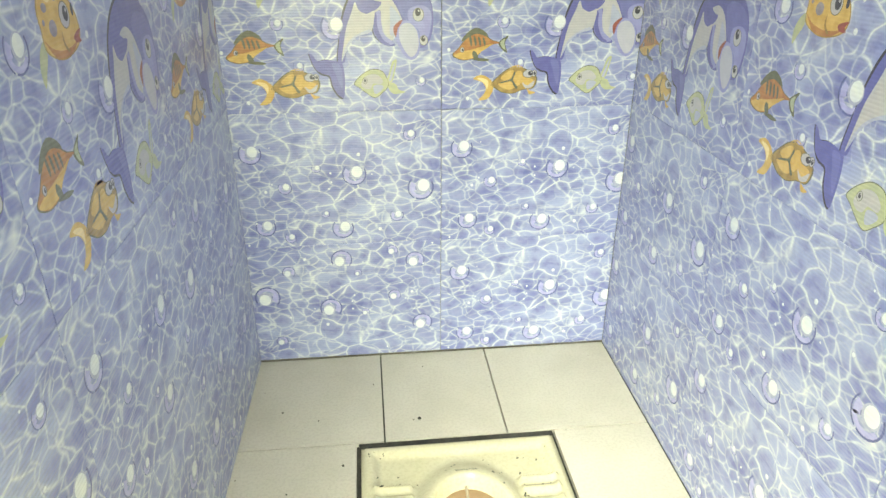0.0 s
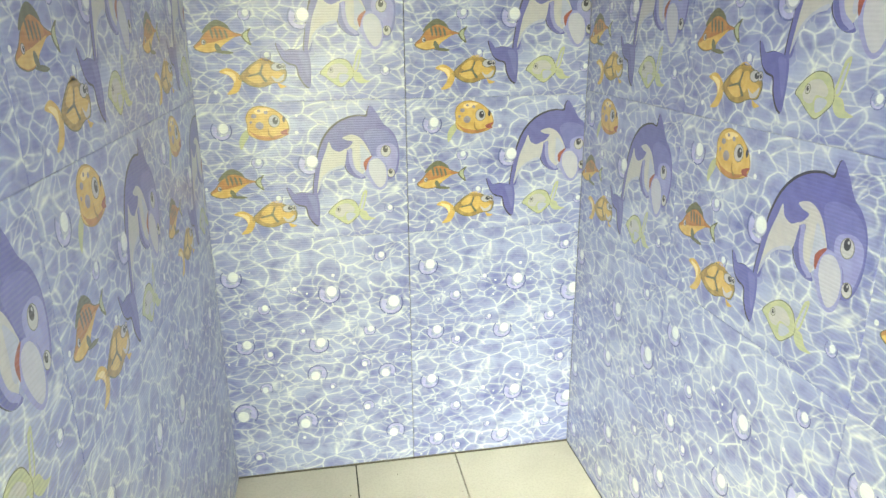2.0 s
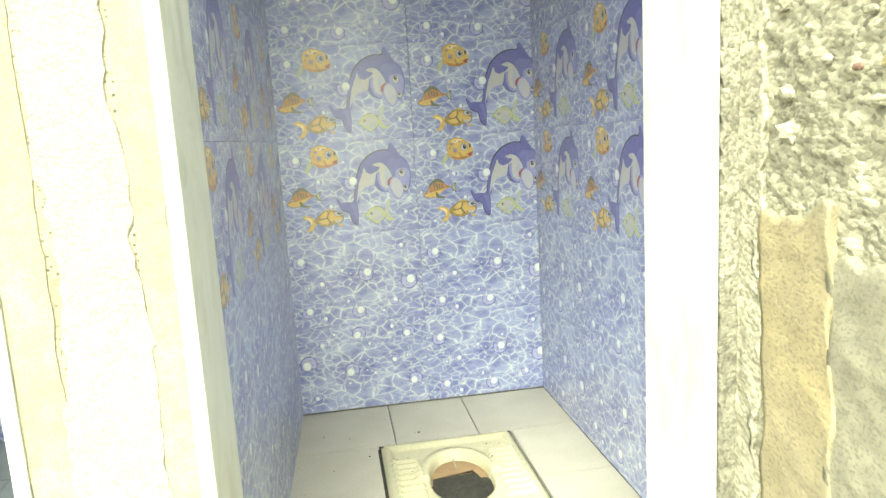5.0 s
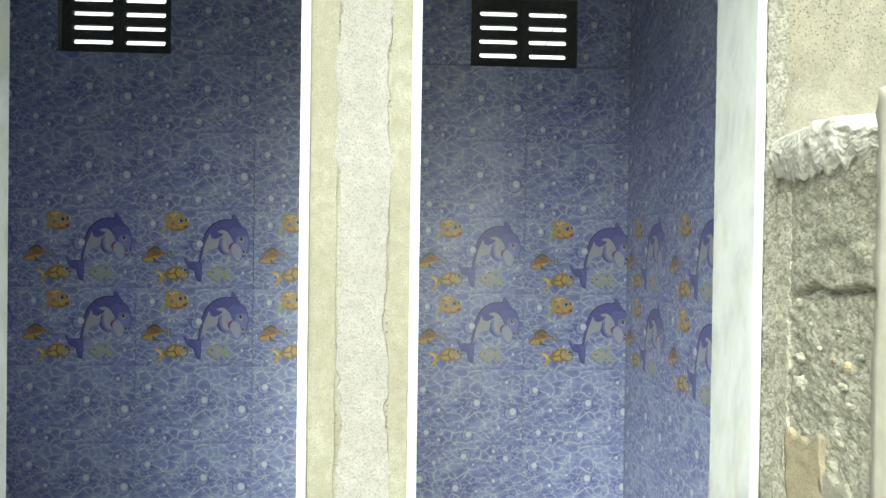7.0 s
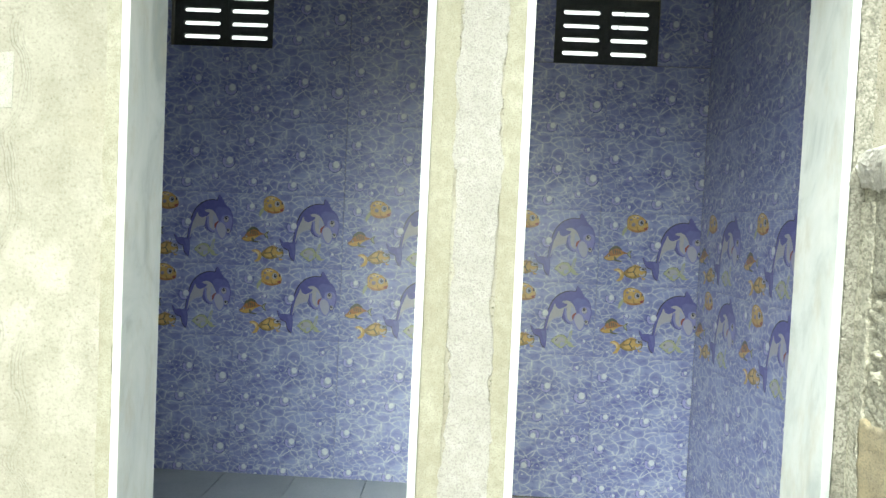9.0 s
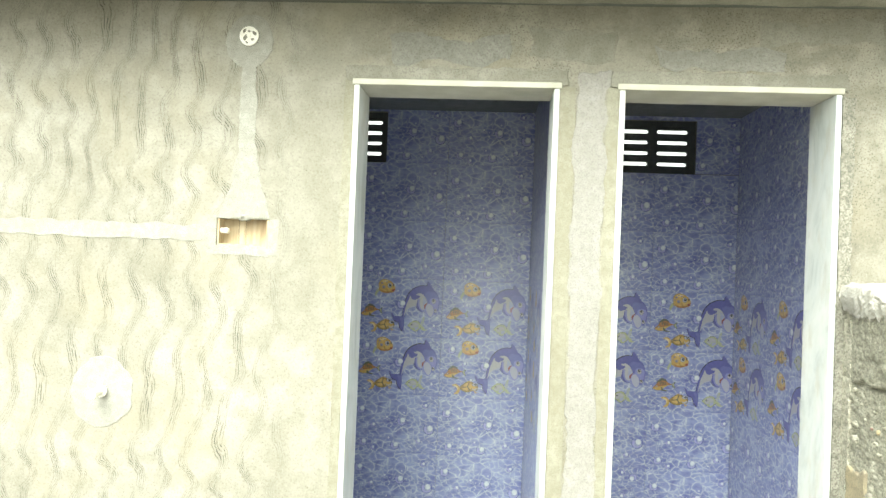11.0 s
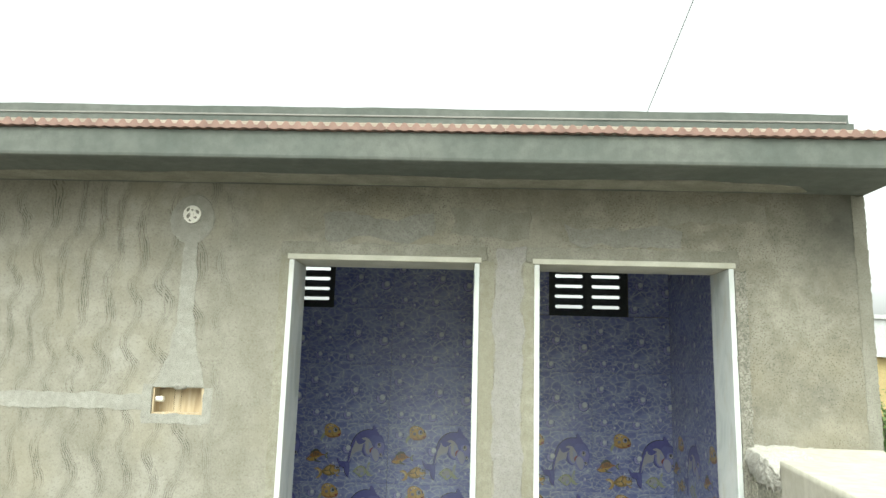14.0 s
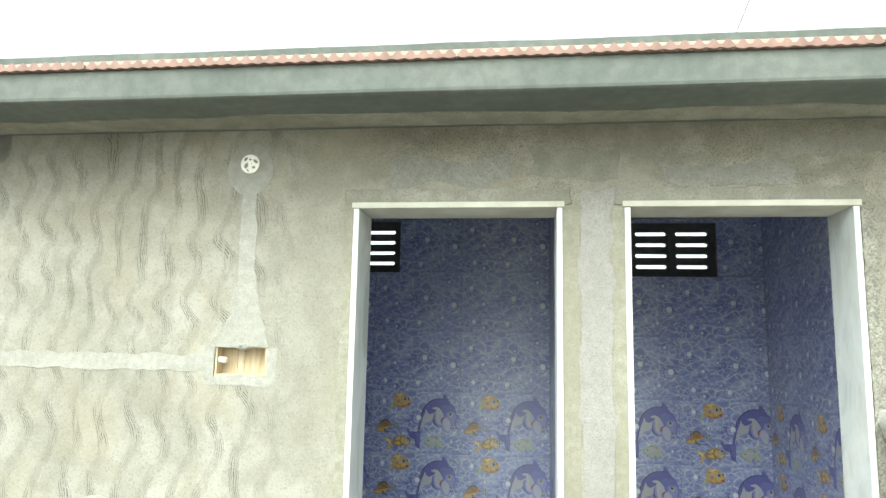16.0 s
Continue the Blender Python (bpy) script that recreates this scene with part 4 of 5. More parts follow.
jb = tagged(empty("junction_box", (-1.607, FRONT, 2.021)), "round white junction box cover splashed with cement", "junction box")
bm = rod(bmesh.new(), (0, -0.009, 0), (0, 0.01, 0), 0.030, 0.031, n=32)
part("cover", bm, PLASTIC, jb)
for a, q, r in ((0.4, 0.019, 0.007), (1.5, 0.014, 0.0045), (2.3, 0.021, 0.006), (3.6, 0.012, 0.008), (4.4, 0.022, 0.004), (5.5, 0.016, 0.0055)):
    bm = bmesh.new()
    bmesh.ops.create_icosphere(bm, subdivisions=2, radius=r, matrix=Matrix.Translation((q * math.cos(a), -0.0088, q * math.sin(a))) @ Matrix.Rotation(a * 2.3, 4, "Y") @ Matrix.Diagonal((1.3, 0.22, 0.75, 1)))
    for v in bm.verts:
        v.co += v.normal * 0.3 * r * noise.noise(v.co * 260)
    part("cement_splash", bm, PLASTER, jb)
part("screw", rod(bmesh.new(), (0, -0.0125, 0), (0, -0.006, 0), 0.006, n=12), PLASTIC, jb)

tap = tagged(empty("pipe_stub", (-2.035, FRONT, 0.888)), "short white plastic pipe stub with an end plug", "pipe")
part("pipe", rod(bmesh.new(), (0, -0.045, 0), (0, 0.0, 0), 0.012, n=20), PLASTIC, tap)
part("plug", rod(bmesh.new(), (0.0, -0.062, 0), (0.0, -0.044, 0), 0.016, n=6), PLASTIC, tap)
part("collar", rod(bmesh.new(), (0, -0.012, 0), (0, -0.004, 0), 0.019, n=20), PLASTIC, tap)

# ---- floors ----
floor_r = tagged(part("floor", block(RX0 - 0.02, RX1 + 0.02, INNER, 0.009, -0.15, -0.012), JOINT), "pale ceramic tiled floor with dark joints", "floor", **SET)
J = 0.0017
PANX, PANY = (-0.203, 0.203), (-0.83, -0.316)
plan = [(RX0, -0.150, -0.314, 0.0), (-0.150, 0.109, -0.314, 0.0), (0.109, RX1, -0.314, 0.0),
        (RX0, -0.207, -0.62, -0.314), (0.207, RX1, -0.62, -0.314), (RX0, -0.207, -0.93, -0.62), (0.207, RX1, -0.93, -0.62)]
plan += [(-0.207, 0.207, -0.93, -0.835)]
plan += [(a, b, INNER, -0.93) for a, b in ((RX0, -0.15), (-0.15, 0.109), (0.109, RX1))]
for a, b, c, d in plan:
    t = part("floor_tile", block(a + J, b - J, c + J, d - J, -0.012, 0.0, bevel=0.0004), FLOORTILE, floor_r)
    t.rotation_euler = (random.uniform(-1, 1) * 0.0012, random.uniform(-1, 1) * 0.0012, 0)
floor_l = tagged(part("floor_wide", block(LX0 - 0.02, LX1 + 0.02, INNER, 0.009, -0.15, FLOOR_L - 0.01), JOINT), "grey-blue tiled floor of the wide cubicle", "floor", **SET)
for i in range(6):
    for j in range(5):
        a, b = LX1 - 0.305 * (i + 1), LX1 - 0.305 * i
        c, d = -0.305 * (j + 1), -0.305 * j
        a, c = max(a, LX0), max(c, INNER)
        if b - a > 0.01 and d - c > 0.01:
            part("floor_tile", block(a + J, b - J, c + J, d - J, FLOOR_L - 0.012, FLOOR_L, bevel=0.0008), BLUEFLOOR, floor_l)

# ---- squat pan ----
pan = tagged(empty("squat_pan", (0.0, PANY[0], 0.0)), "cream ceramic squat toilet pan let into the floor, dirt specks", "squat toilet")


def pan_height(x, y):
    ex = min(0.197 - abs(x), y - 0.004, 0.506 - y)
    z = 0.003 + 0.010 * smooth(0, 0.008, ex) - 0.011 * smooth(0.016, 0.036, ex)
    px = abs(x)
    pad = smooth(0.098, 0.106, px) * (1 - smooth(0.172, 0.180, px)) * smooth(0.13, 0.14, y) * (1 - smooth(0.385, 0.395, y))
    z += pad * (0.012 + 0.004 * math.cos((y - 0.13) * 2 * math.pi / 0.032))
    cy = 0.235 if y < 0.235 else min(y, 0.262)
    r = math.hypot(x / 0.086, (y - cy) / (0.135 if y > 0.26 else 0.12))
    hood = 1 - smooth(1.05, 1.5, r) if y > 0.26 else 0.3 * (1 - smooth(1.02, 1.3, r))
    z += 0.020 * hood
    z -= 0.17 * (1 - smooth(0.45, 1.0, r)) ** 0.6 if r < 1.0 else 0
    return z


bm = bmesh.new()
NXP, NYP = 90, 114
g = [[bm.verts.new((-0.199 + 0.398 * i / NXP, 0.002 + 0.506 * j / NYP, pan_height(-0.199 + 0.398 * i / NXP, 0.002 + 0.506 * j / NYP))) for j in range(NYP + 1)] for i in range(NXP + 1)]
for i in range(NXP):
    for j in range(NYP):
        bm.faces.new([g[i][j], g[i + 1][j], g[i + 1][j + 1], g[i][j + 1]])
rim = [g[i][0] for i in range(NXP + 1)] + [g[-1][j] for j in range(1, NYP + 1)] + [g[i][-1] for i in range(NXP - 1, -1, -1)] + [g[0][j] for j in range(NYP - 1, 0, -1)]
low = [bm.verts.new((v.co.x, v.co.y, -0.012)) for v in rim]
for i in range(len(rim)):
    bm.faces.new([rim[i], low[i], low[(i + 1) % len(rim)], rim[(i + 1) % len(rim)]])
for f in bm.faces:
    f.smooth = True
bmesh.ops.recalc_face_normals(bm, faces=bm.faces)
basin = part("basin", bm, CERAMIC, pan)
basin.scale.y = 0.972
for k in range(34):
    if k < 16:
        a = random.uniform(0.3, 2.8)
        q = random.uniform(1.06, 1.5)
        x, y = 0.086 * q * math.cos(a), 0.262 + 0.135 * q * math.sin(a)
    elif k < 22:
        x, y = random.uniform(-0.19, -0.15), random.uniform(0.46, 0.50)
    else:
        x, y = random.choice((-1, 1)) * random.uniform(0.1, 0.17), random.uniform(0.36, 0.45)
    bm = bmesh.new()
    r = random.uniform(0.0009, 0.0024)
    bmesh.ops.create_icosphere(bm, subdivisions=1, radius=r, matrix=Matrix.Translation((x, y * 0.972, pan_height(x, y) + 0.0004)) @ Matrix.Rotation(random.uniform(0, 3), 4, "Z") @ Matrix.Diagonal((random.uniform(1, 2.4), 1, 0.3, 1)))
    part("dirt_speck", bm, JOINT, pan)
txt = bpy.data.curves.new("lettering", "FONT")
txt.body, txt.size, txt.align_x, txt.extrude = "SANITATION", 0.0074, "CENTER", 0.0002
lettering = new("lettering", txt)
dg = bpy.context.evaluated_depsgraph_get()
lm = bpy.data.meshes.new_from_object(lettering.evaluated_get(dg))
bpy.data.objects.remove(lettering)
lm.materials.clear()
lm.materials.append(INK)
let = new("lettering", lm)
let.parent = pan
rise = (pan_height(0.003, 0.413) - pan_height(0.003, 0.405)) / 0.008
let.location = (0.003, 0.394, pan_height(0.003, 0.405) + 0.0008)
let.rotation_euler = (math.atan(rise), 0, 0)
tagged(let, "small black lettering")
tray = tagged(empty("cardboard_flap", (0, PANY[0] + 0.265, -0.012)), "brown cardboard flap with a white stick, lying in the pan", "cardboard")
bm = bmesh.new()
fl = [bm.verts.new((0.078 * math.cos(a), 0.118 * math.sin(a), 0)) for a in (math.pi * i / 24 for i in range(25))] + [bm.verts.new((-0.066, -0.09, -0.03)), bm.verts.new((0.066, -0.09, -0.03))]
top = bm.faces.new(fl)
ext = bmesh.ops.extrude_face_region(bm, geom=[top])
for v in ext["geom"]:
    if isinstance(v, bmesh.types.BMVert):
        v.co.z += 0.004
bmesh.ops.recalc_face_normals(bm, faces=bm.faces)
part("flap", bm, CARD, tray)
part("stick", rod(bmesh.new(), (0.0, -0.085, -0.024), (0.001, 0.116, 0.009), 0.0028, n=8), CREAM, tray, "thin white stick")
# dark strip raised in this gap to cover the pale tile edge
part("gap_fill", block(-0.204, 0.204, -0.3345, -0.3158, -0.0115, -0.001), JOINT, floor_r, "dark strip filling the gap behind the pan")
floor_spots = ((-0.073, -0.249, 0.0045), (-0.086, -0.252, 0.002), (-0.37, -0.2, 0.0025), (-0.29, -0.235, 0.002), (-0.17, -0.12, 0.0018), (-0.05, -0.06, 0.0018), (-0.235, -0.375, 0.003), (-0.34, -0.44, 0.002))
for x, y, r in floor_spots:
    bm = bmesh.new()
    bmesh.ops.create_icosphere(bm, subdivisions=1, radius=r, matrix=Matrix.Translation((x, y, 0.0005)) @ Matrix.Diagonal((1, 1.2, 0.3, 1)))
    part("dirt_speck", bm, JOINT, floor_r)


# ---- wall tiles with their print ----
random.seed(11)
BUBBLES = [(0.10, 0.28, 0.024), (0.58, 0.45, 0.026), (0.90, 0.57, 0.029), (0.245, 0.54, 0.015), (0.135, 0.84, 0.022), (0.25, 0.93, 0.013), (0.51, 0.87, 0.024), (0.78, 0.78, 0.015),
           (0.69, 0.89, 0.008), (0.85, 0.17, 0.014), (0.40, 0.40, 0.010), (0.43, 0.75, 0.009), (0.60, 0.31, 0.008), (0.79, 0.39, 0.007), (0.15, 0.57, 0.007)]
BUBBLES += [(random.random(), random.random(), random.uniform(0.0025, 0.005)) for _ in range(16)]
FEW = [(0.13, 0.185, 0.022), (0.28, 0.42, 0.013), (0.905, 0.80, 0.011), (0.36, 0.69, 0.011), (0.47, 0.22, 0.008), (0.475, 0.10, 0.006), (0.525, 0.44, 0.026), (0.12, 0.93, 0.008), (0.03, 0.60, 0.007)]


def print_polys(kind):
    """Flat inks of one tile as (outline in tile shares from its top left, ink, layer)."""
    out = []
    for u, v, r in (BUBBLES if kind == "bubble" else FEW):
        ru, rv = r / TW, r / TH

        def arc(a0, a1, r0, r1, k=12):
            return ([Vector((u + r0 * ru * math.cos(a), v + r0 * rv * math.sin(a))) for a in (a0 + (a1 - a0) * i / k for i in range(k + 1))]
                    + [Vector((u + r1 * ru * math.cos(a), v + r1 * rv * math.sin(a))) for a in (a1 - (a1 - a0) * i / k for i in range(k + 1))])
        if r > 0.0085:
            out.append((arc(-0.5, 2.0, 1.0, 0.88), 2, 1))
            out.append((arc(2.15, 3.9, 1.02, 0.93), 2, 1))
            out.append((arc(0.5, 2.9, 0.90, 0.62), 10, 1))
        if r > 0.011:
            out.append((arc(2.7, 3.75, 0.86, 0.38), 10, 1))
            out.append((arc(2.7, 3.75, 0.42, 0.36), 2, 2))
        out.append((oval(u + 0.16 * ru, v - 0.14 * rv, 0.56 * ru, 0.60 * rv, n=16), 13, 3))
        out.append((oval(u + 0.20 * ru, v - 0.18 * rv, 0.45 * ru, 0.49 * rv, n=16), 1, 4))
    if kind == "bubble":
        return out

    def at(x, y):
        return Vector(((x - 50 - 0.02 * (y - 40)) / 872, (y - 40 + 0.018 * (x - 50)) / 605))

    def sp(pts, ink, layer):
        out.append(([at(p.x, p.y) for p in spline(pts)], ink, layer))

    def ov(x, y, rx, ry, ink, layer, turn=0.0):
        out.append(([at(p.x, p.y) for p in oval(x, y, rx, ry, turn)], ink, layer))

    def rim(pts, ink, layer, grow, dx=0.0, dy=0.0):
        mx, my = sum(p[0] for p in pts) / len(pts), sum(p[1] for p in pts) / len(pts)
        sp([(mx + (x - mx) * (1 + grow) + dx, my + (y - my) * (1 + grow) + dy) for x, y in pts], ink, layer)

    def eye(x, y, rx, ry, px, py, layer=6):
        ov(x, y, rx + 2, ry + 2, 11, layer)
        ov(x, y, rx, ry, 4, layer + 1)
        ov(px, py, rx * 0.55, ry * 0.62, 9, layer + 2)
        ov(px + rx * 0.16, py - ry * 0.25, rx * 0.17, ry * 0.18, 4, layer + 3)

    # large leaping sea animal: back, head, belly, flippers, snout, tail
    body = [(524, 432), (529, 370), (540, 300), (556, 240), (582, 182), (622, 136), (672, 107), (722, 96), (756, 98), (762, 70), (774, 52), (800, 84), (826, 128), (856, 154), (880, 190), (892, 235),
            (894, 290), (886, 335), (868, 368), (842, 372), (832, 310), (776, 272), (742, 300), (736, 345), (748, 368), (722, 371), (690, 355), (664, 320), (660, 266), (640, 258), (600, 300), (566, 356), (556, 402), (548, 436)]
    sp([(x - 6, y - 6) if y < 300 and x < 760 else (x - 4, y) for x, y in body], 9, 1)
    sp(body, 3, 2)
    sp([(742, 170), (790, 150), (846, 166), (878, 200), (888, 245), (888, 300), (878, 340), (856, 360), (842, 340), (826, 300), (780, 264), (760, 225)], 14, 3)
    sp([(800, 230), (850, 215), (884, 240), (884, 300), (870, 345), (850, 355), (836, 306), (800, 275)], 15, 4)
    sp([(596, 206), (610, 236), (640, 249), (668, 238), (664, 290), (650, 320), (602, 333), (570, 366), (549, 412), (539, 428), (547, 372), (560, 303), (582, 243)], 4, 4)
    sp([(602, 335), (568, 370), (549, 412), (541, 426), (553, 380), (576, 346), (610, 322), (648, 308), (650, 320)], 13, 5)
    sp([(654, 187), (690, 175), (722, 186), (746, 211), (766, 250), (772, 273), (746, 295), (739, 345), (720, 350), (700, 320), (692, 280), (691, 236), (664, 246), (640, 249), (676, 232), (696, 206), (672, 200)], 4, 5)
    sp([(728, 220), (752, 240), (768, 268), (746, 292), (738, 330), (726, 320), (728, 280)], 13, 6)
    sp([(672, 250), (689, 237), (695, 290), (706, 326), (735, 351), (740, 362), (710, 368), (680, 345), (664, 310)], 15, 6)
    sp([(668, 262), (676, 250), (680, 300), (700, 345), (726, 364), (706, 366), (680, 344), (665, 310)], 3, 7)
    sp([(740, 302), (756, 280), (776, 271), (758, 302), (749, 336)], 16, 7)
    sp([(762, 276), (800, 274), (834, 308), (844, 368), (833, 412), (806, 424), (775, 397), (750, 348), (748, 306)], 15, 6)
    sp([(776, 286), (806, 284), (832, 316), (838, 368), (826, 402), (806, 412), (784, 388), (764, 345), (762, 306)], 17, 8)
    eye(836, 250, 20, 24, 834, 241)
    eye(858, 348, 15, 18, 856, 342)
    tail = [(415, 406), (428, 408), (446, 430), (480, 425), (520, 432), (540, 440), (548, 490), (546, 556), (540, 578), (520, 565), (500, 530), (490, 490), (460, 480), (435, 460)]
    sp([(x - 4, y + (5 if y > 470 else -1)) for x, y in tail], 9, 1)
    sp(tail, 3, 2)
    sp([(500, 440), (530, 444), (540, 490), (538, 540), (526, 520), (512, 480)], 14, 3)

    # round yellow fish with grey spots
    sp([(266, 150), (244, 168), (232, 200), (238, 232), (256, 204), (272, 176)], 8, 1)
    yellow = [(271, 130), (268, 96), (285, 66), (320, 52), (365, 60), (400, 82), (424, 110), (433, 145), (420, 172), (385, 187), (345, 193), (305, 185), (273, 165)]
    rim(yellow, 7, 1, 0.045)
    sp(yellow, 5, 2)
    sp([(273, 150), (300, 168), (345, 178), (390, 174), (422, 165), (385, 187), (345, 193), (305, 185)], 6, 3)
    sp([(300, 70), (330, 58), (365, 64), (345, 74), (315, 84)], 18, 3)
    for x, y, rx, ry in ((297, 92, 11, 9), (318, 132, 16, 16), (346, 77, 8, 7), (318, 70, 6, 5), (284, 118, 5, 6)):
        ov(x, y, rx, ry, 12, 4)
    sp([(352, 140), (356, 165), (372, 182), (364, 184), (350, 166)], 7, 4)
    eye(377, 113, 21, 25, 382, 111)
    ov(416, 106, 6, 13, 9, 6)
    sp([(400, 160), (420, 149), (438, 147), (426, 160), (433, 171), (411, 172)], 16, 5)

    # orange fish with dark stripes and a green comb
    sp([(136, 368), (154, 336), (190, 314), (226, 328), (240, 352), (190, 344)], 11, 1)
    sp([(285, 368), (304, 352), (322, 344), (309, 372), (320, 410), (300, 400), (283, 378)], 11, 1)
    sp([(290, 370), (308, 356), (306, 372), (312, 398), (298, 390)], 8, 2)
    orange = [(104, 416), (125, 395), (150, 362), (190, 338), (226, 345), (255, 362), (288, 372), (256, 380), (220, 402), (190, 431), (150, 440), (115, 431)]
    rim(orange, 11, 1, 0.05)
    sp(orange, 6, 2)
    sp([(108, 421), (140, 408), (185, 397), (228, 384), (260, 376), (215, 408), (190, 429), (150, 438), (118, 431)], 5, 3)
    for x in (166, 184, 202, 220):
        sp([(x - 2, 345 + (x - 166) * 0.12), (x + 6, 349 + (x - 166) * 0.12), (x + 12, 375), (x + 8, 386), (x + 2, 370)], 11, 4)
    sp([(184, 404), (198, 414), (206, 440), (190, 436), (180, 420)], 11, 4)
    sp([(180, 438), (225, 446), (250, 440), (215, 432)], 11, 1)
    eye(139, 400, 7, 9, 141, 400, 5)

    # gold fish with a broad smile
    sp([(270, 536), (246, 510), (216, 501), (188, 517), (224, 531), (241, 555), (234, 580), (213, 606), (250, 600), (270, 568)], 5, 1)
    sp([(250, 528), (230, 515), (205, 515), (236, 538), (246, 560)], 18, 2)
    sp([(334, 476), (360, 460), (392, 474)], 5, 1)
    sp([(412, 560), (430, 568), (448, 574), (424, 582)], 5, 1)
    gold = [(266, 538), (300, 500), (335, 475), (375, 471), (410, 484), (442, 505), (446, 530), (431, 556), (395, 561), (355, 576), (315, 573), (284, 556)]
    rim(gold, 11, 1, 0.055)
    sp(gold, 7, 2)
    for pts in ([(300, 512), (330, 486), (352, 484), (340, 515), (318, 526)], [(348, 520), (360, 490), (384, 486), (390, 520), (372, 546)], [(290, 540), (318, 532), (346, 530), (362, 552), (330, 562)], [(392, 505), (420, 515), (436, 522), (420, 548), (396, 545), (384, 528)]):
        sp(pts, 5, 3)
    sp([(322, 524), (344, 516), (354, 490), (360, 494), (352, 522), (372, 552), (362, 556), (344, 528), (324, 530), (300, 536), (302, 530)], 11, 4)
    eye(412, 496, 20, 15, 422, 494)
    eye(437, 494, 9, 12, 439, 494)
    sp([(390, 532), (412, 544), (440, 524), (432, 550), (405, 556)], 4, 5)

    # pale green fish
    green = [(586, 521), (610, 490), (650, 465), (692, 470), (713, 500), (717, 530), (695, 556), (665, 576), (630, 556), (605, 536)]
    sp([(712, 516), (724, 470), (735, 432), (753, 425), (746, 470), (734, 512)], 8, 1)
    sp([(718, 519), (745, 519), (762, 545), (788, 555), (745, 563), (722, 546)], 8, 1)
    sp([(722, 505), (736, 455), (746, 436), (740, 470), (731, 506)], 13, 2)
    rim(green, 11, 1, 0.045)
    sp(green, 8, 2)
    sp([(612, 522), (630, 490), (668, 482), (696, 504), (690, 522), (660, 520), (648, 540), (626, 540)], 4, 3)
    sp([(660, 530), (684, 524), (700, 534), (682, 556), (664, 560)], 13, 3)
    eye(627, 508, 8, 11, 627, 507, 4)
    return out


TILES = {}
DEPTH = 0.0085


def tile_mesh(kind, u0, u1, v0, v1):
    """A wall tile cut to the shares u0..u1, v0..v1; its face looks along -y, its origin is its top left."""
    key = (kind, round(u0, 3), round(u1, 3), round(v0, 3), round(v1, 3))
    if key in TILES:
        return TILES[key]
    bm = bmesh.new()
    g, c = 0.0003, 0.0003
    x0, x1, z1, z0 = u0 * TW + 0.0007, u1 * TW - 0.0007, -v0 * TH - g, -v1 * TH + g
    back = [bm.verts.new(p) for p in ((x0, DEPTH, z0), (x1, DEPTH, z0), (x1, DEPTH, z1), (x0, DEPTH, z1))]
    mid = [bm.verts.new(p) for p in ((x0, c, z0), (x1, c, z0), (x1, c, z1), (x0, c, z1))]
    face = [bm.verts.new(p) for p in ((x0 + c, 0, z0 + c), (x1 - c, 0, z0 + c), (x1 - c, 0, z1 - c), (x0 + c, 0, z1 - c))]
    bm.faces.new(face)
    for a, b in ((mid, face), (back, mid)):
        for i in range(4):
            bm.faces.new([a[i], a[(i + 1) % 4], b[(i + 1) % 4], b[i]])
    ink = bmesh.new()
    for outline, slot, layer in print_polys(kind):
        f = ink.faces.new([ink.verts.new((p.x * TW, -0.00006 * layer, -p.y * TH)) for p in outline])
        f.material_index = slot
    ink.normal_update()
    for f in ink.faces:
        if f.normal.y > 0:
            f.normal_flip()
    for co, no in (((x0 + c, 0, 0), (-1, 0, 0)), ((x1 - c, 0, 0), (1, 0, 0)), ((0, 0, z0 + c), (0, 0, -1)), ((0, 0, z1 - c), (0, 0, 1))):
        bmesh.ops.bisect_plane(ink, geom=ink.verts[:] + ink.edges[:] + ink.faces[:], plane_co=co, plane_no=no, clear_outer=True)
    tmp = bpy.data.meshes.new("ink")
    ink.to_mesh(tmp)
    ink.free()
    bm.from_mesh(tmp)
    bpy.data.meshes.remove(tmp)
    TILES[key] = mesh_of("wall_tile", bm, INKS)
    return TILES[key]


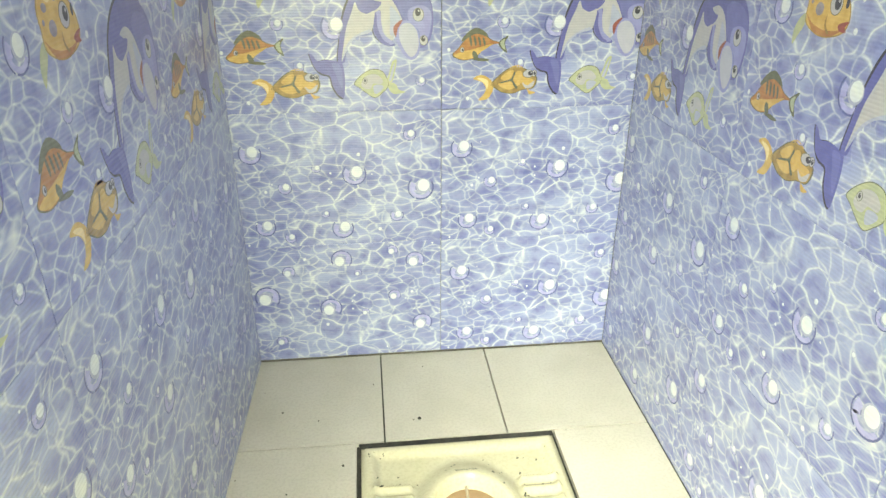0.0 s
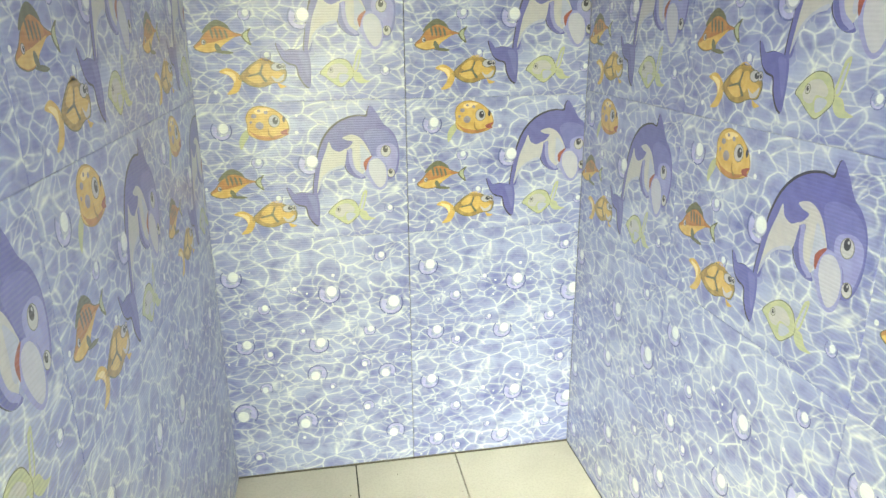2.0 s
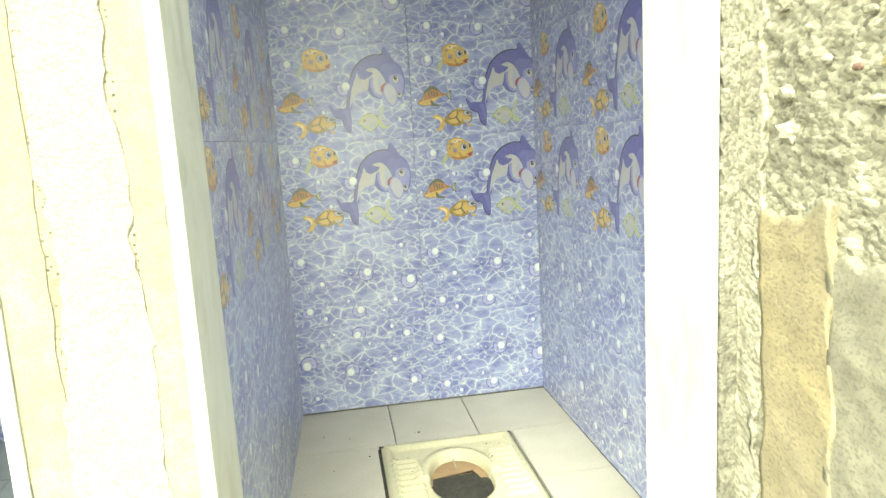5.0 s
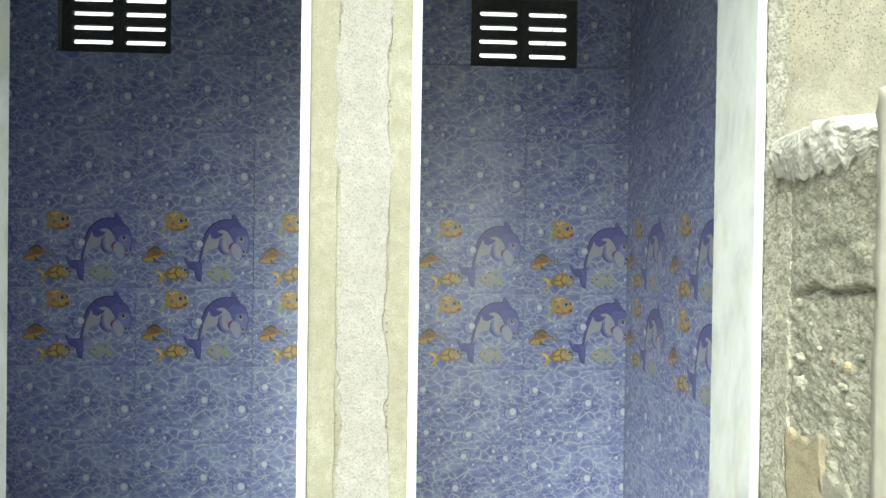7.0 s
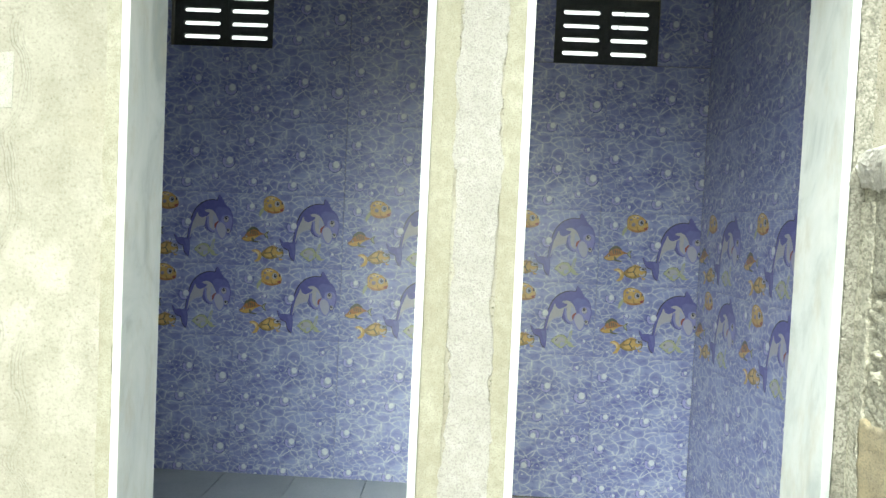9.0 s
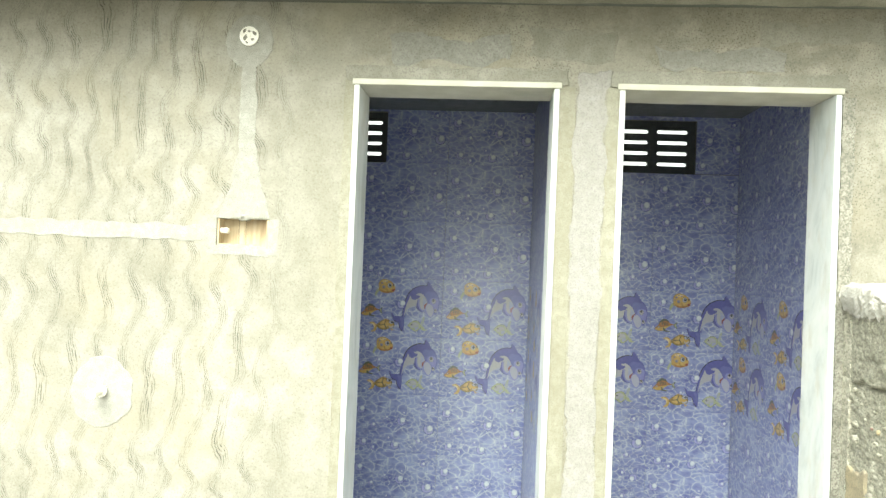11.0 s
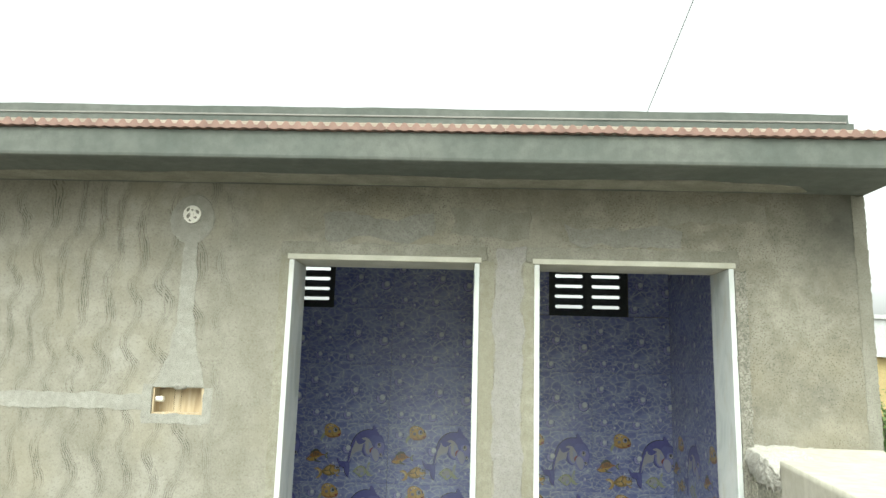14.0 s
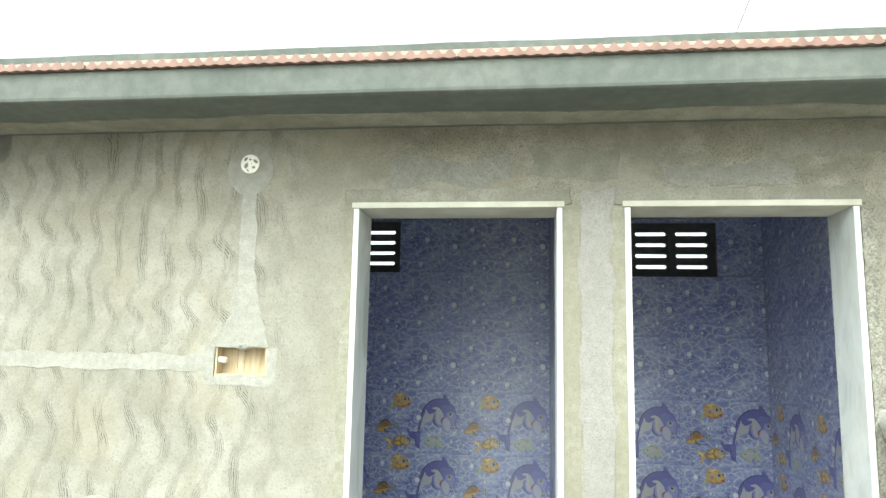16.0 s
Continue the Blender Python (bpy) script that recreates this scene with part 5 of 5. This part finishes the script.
def tile_wall(parent, place, turn, length, first, base, low, high, holes=(), turned=()):
    """Tiles a wall face. place: the face's left end at floor level; first: where the first whole tile begins, counted from there; base: the bottom joint's height."""
    frame_ = Matrix.Translation(place) @ Matrix.Rotation(radians(turn), 4, "Z")
    n0 = math.floor((0 - first) / TW + 1e-6)
    for i in range(n0, n0 + 12):
        a = first + i * TW
        u0, u1 = max(0.0, -a / TW), min(1.0, (length - a) / TW)
        if u1 - u0 < 0.02:
            continue
        for j in range(-1, 8):
            zb = base + j * TH
            v1, v0 = min(1.0, 1 - (low - zb) / TH), max(0.0, (zb + TH - high) / TH)
            if v1 - v0 < 0.02:
                continue
            kind = "shapes" if j in (2, 3) else "bubble"
            pieces = [(u0, u1, v0, v1)]
            for hx0, hx1, hz0, hz1 in holes:
                cut = []
                for p0, p1, q0, q1 in pieces:
                    A0, A1, B0, B1 = (hx0 - a) / TW, (hx1 - a) / TW, (zb + TH - hz1) / TH, (zb + TH - hz0) / TH
                    if A1 <= p0 or A0 >= p1 or B1 <= q0 or B0 >= q1:
                        cut.append((p0, p1, q0, q1))
                        continue
                    cut += [(p0, p1, max(B1, q0), q1), (p0, p1, q0, min(B0, q1)), (p0, A0, max(q0, B0), min(q1, B1)), (A1, p1, max(q0, B0), min(q1, B1))]
                pieces = [p for p in cut if p[1] - p[0] > 0.02 and p[3] - p[2] > 0.02]
            for p in pieces:
                flip = (i, j) in turned
                q = (1 - p[1], 1 - p[0], 1 - p[3], 1 - p[2]) if flip else p
                t = new("wall_tile", tile_mesh(kind, *q))
                spot = Matrix.Translation((a, random.uniform(-0.0002, 0.0), zb + TH))
                if flip:
                    spot = Matrix.Translation((a + TW, 0, zb)) @ Matrix.Rotation(math.pi, 4, "Y")
                t.parent = parent
                t.matrix_local = frame_ @ spot
                t.rotation_mode = "XYZ"


# squat cubicle: back, side by side with the corner; then both sides
tile_wall(wall_back, (RX0, 0, 0), 0, RX1 - RX0, -RX0, 0.004, 0.0, CEIL, [(VENTS[0][0] - RX0, VENTS[0][1] - RX0, VENTS[0][2], VENTS[0][3])], turned={(-1, 0)})
tile_wall(wall_east, (RX1, 0, 0), -90, -INNER, -0.02, 0.013, 0.0, CEIL)
tile_wall(wall_partition, (RX0 - 0.013, INNER, 0), 88.4, -INNER, -INNER - 0.822, 0.015, 0.0, CEIL)
# wide cubicle
tile_wall(wall_back, (LX0, -0.012, 0), 0, LX1 - LX0, -1.075 - LX0, 0.014, FLOOR_L, CEIL, [(VENTS[1][0] - LX0, VENTS[1][1] - LX0, VENTS[1][2], VENTS[1][3])])
tile_wall(wall_partition, (LX1, -0.012, 0), -90, -INNER - 0.012, 0.0, 0.014, FLOOR_L, CEIL)
tile_wall(wall_west, (LX0, INNER, 0), 90, -INNER - 0.012, 0.1, 0.014, FLOOR_L, CEIL)

# ---- beyond the block ----
wire = bpy.data.curves.new("cable", "CURVE")
wire.dimensions, wire.bevel_depth = "3D", 0.006
s = wire.splines.new("POLY")
s.points.add(8)
for i, p in enumerate(s.points):
    k = i / 8
    p.co = (1.2 + 2.7 * k, 6.0, 3.6 + 6.7 * k - 0.12 * math.sin(math.pi * k), 1)
wire.materials.append(CABLE)
tagged(new("overhead_cable", wire), "thin dark cable rising behind the roof", "cable")

house = tagged(empty("house", (15.0, 22.0, -0.16)), "distant yellow house with a white upper storey", "house")
part("wall", block(-3.0, 5.0, 0, 5.0, 0, 2.6), YELLOWWALL, house)
part("upper_wall", block(-3.0, 5.0, 0.004, 5.0, 2.6, 3.9), WHITEWALL, house)
part("ledge", block(-3.1, 5.1, -0.3, 0.003, 2.5, 2.68), WHITEWALL, house)
part("roof", block(-3.1, 5.1, -0.1, 5.1, 3.9, 4.05), WHITEWALL, house)
for x in (-2.2, 0.2, 2.6):
    wnd = part("window", solid_wall(x, x + 1.0, -0.05, 0.0, 2.85, 3.65, [(x + 0.08, x + 0.92, 2.93, 3.57)]), BROWN, house)
    part("pane", block(x + 0.08, x + 0.92, -0.02, -0.01, 2.93, 3.57), BROWN, wnd)

random.seed(5)
for bx, by, h in ((6.3, 8.0, 1.5), (7.4, 8.6, 1.3), (8.4, 9.6, 1.6)):
    sh = tagged(empty("shrub", (bx, by, -0.16)), "leafy green shrub beyond the block", "shrub", group="shrubs beyond the block")
    bm = bmesh.new()
    tips = []
    for i in range(9):
        a, r = random.uniform(0, 6.28), random.uniform(0.2, 0.6)
        tip = Vector((r * math.cos(a), r * math.sin(a), h * random.uniform(0.6, 0.95)))
        rod(bm, (0, 0, 0), tip, 0.02, 0.006, n=6)
        tips.append(tip)
    part("stems", bm, BARK, sh)
    verts, faces = [], []
    for i in range(1500):
        tip = random.choice(tips)
        c = tip * random.uniform(0.35, 1.05) + Vector((random.gauss(0, 0.16), random.gauss(0, 0.16), random.gauss(0, 0.13)))
        rot = Euler((random.uniform(-1, 1), random.uniform(-1, 1), random.uniform(0, 6.28))).to_matrix()
        l_ = random.uniform(0.05, 0.1)
        k = len(verts)
        for p in ((0, 0, 0), (0.3, 0.5, 0.06), (0, 1, -0.05), (-0.3, 0.5, 0.06)):
            verts.append(c + rot @ (Vector(p) * l_))
        faces.append((k, k + 1, k + 2, k + 3))
    me = bpy.data.meshes.new("leaves")
    me.from_pydata(verts, [], faces)
    me.materials.append(LEAF)
    lv = new("leaves", me)
    lv.parent = sh
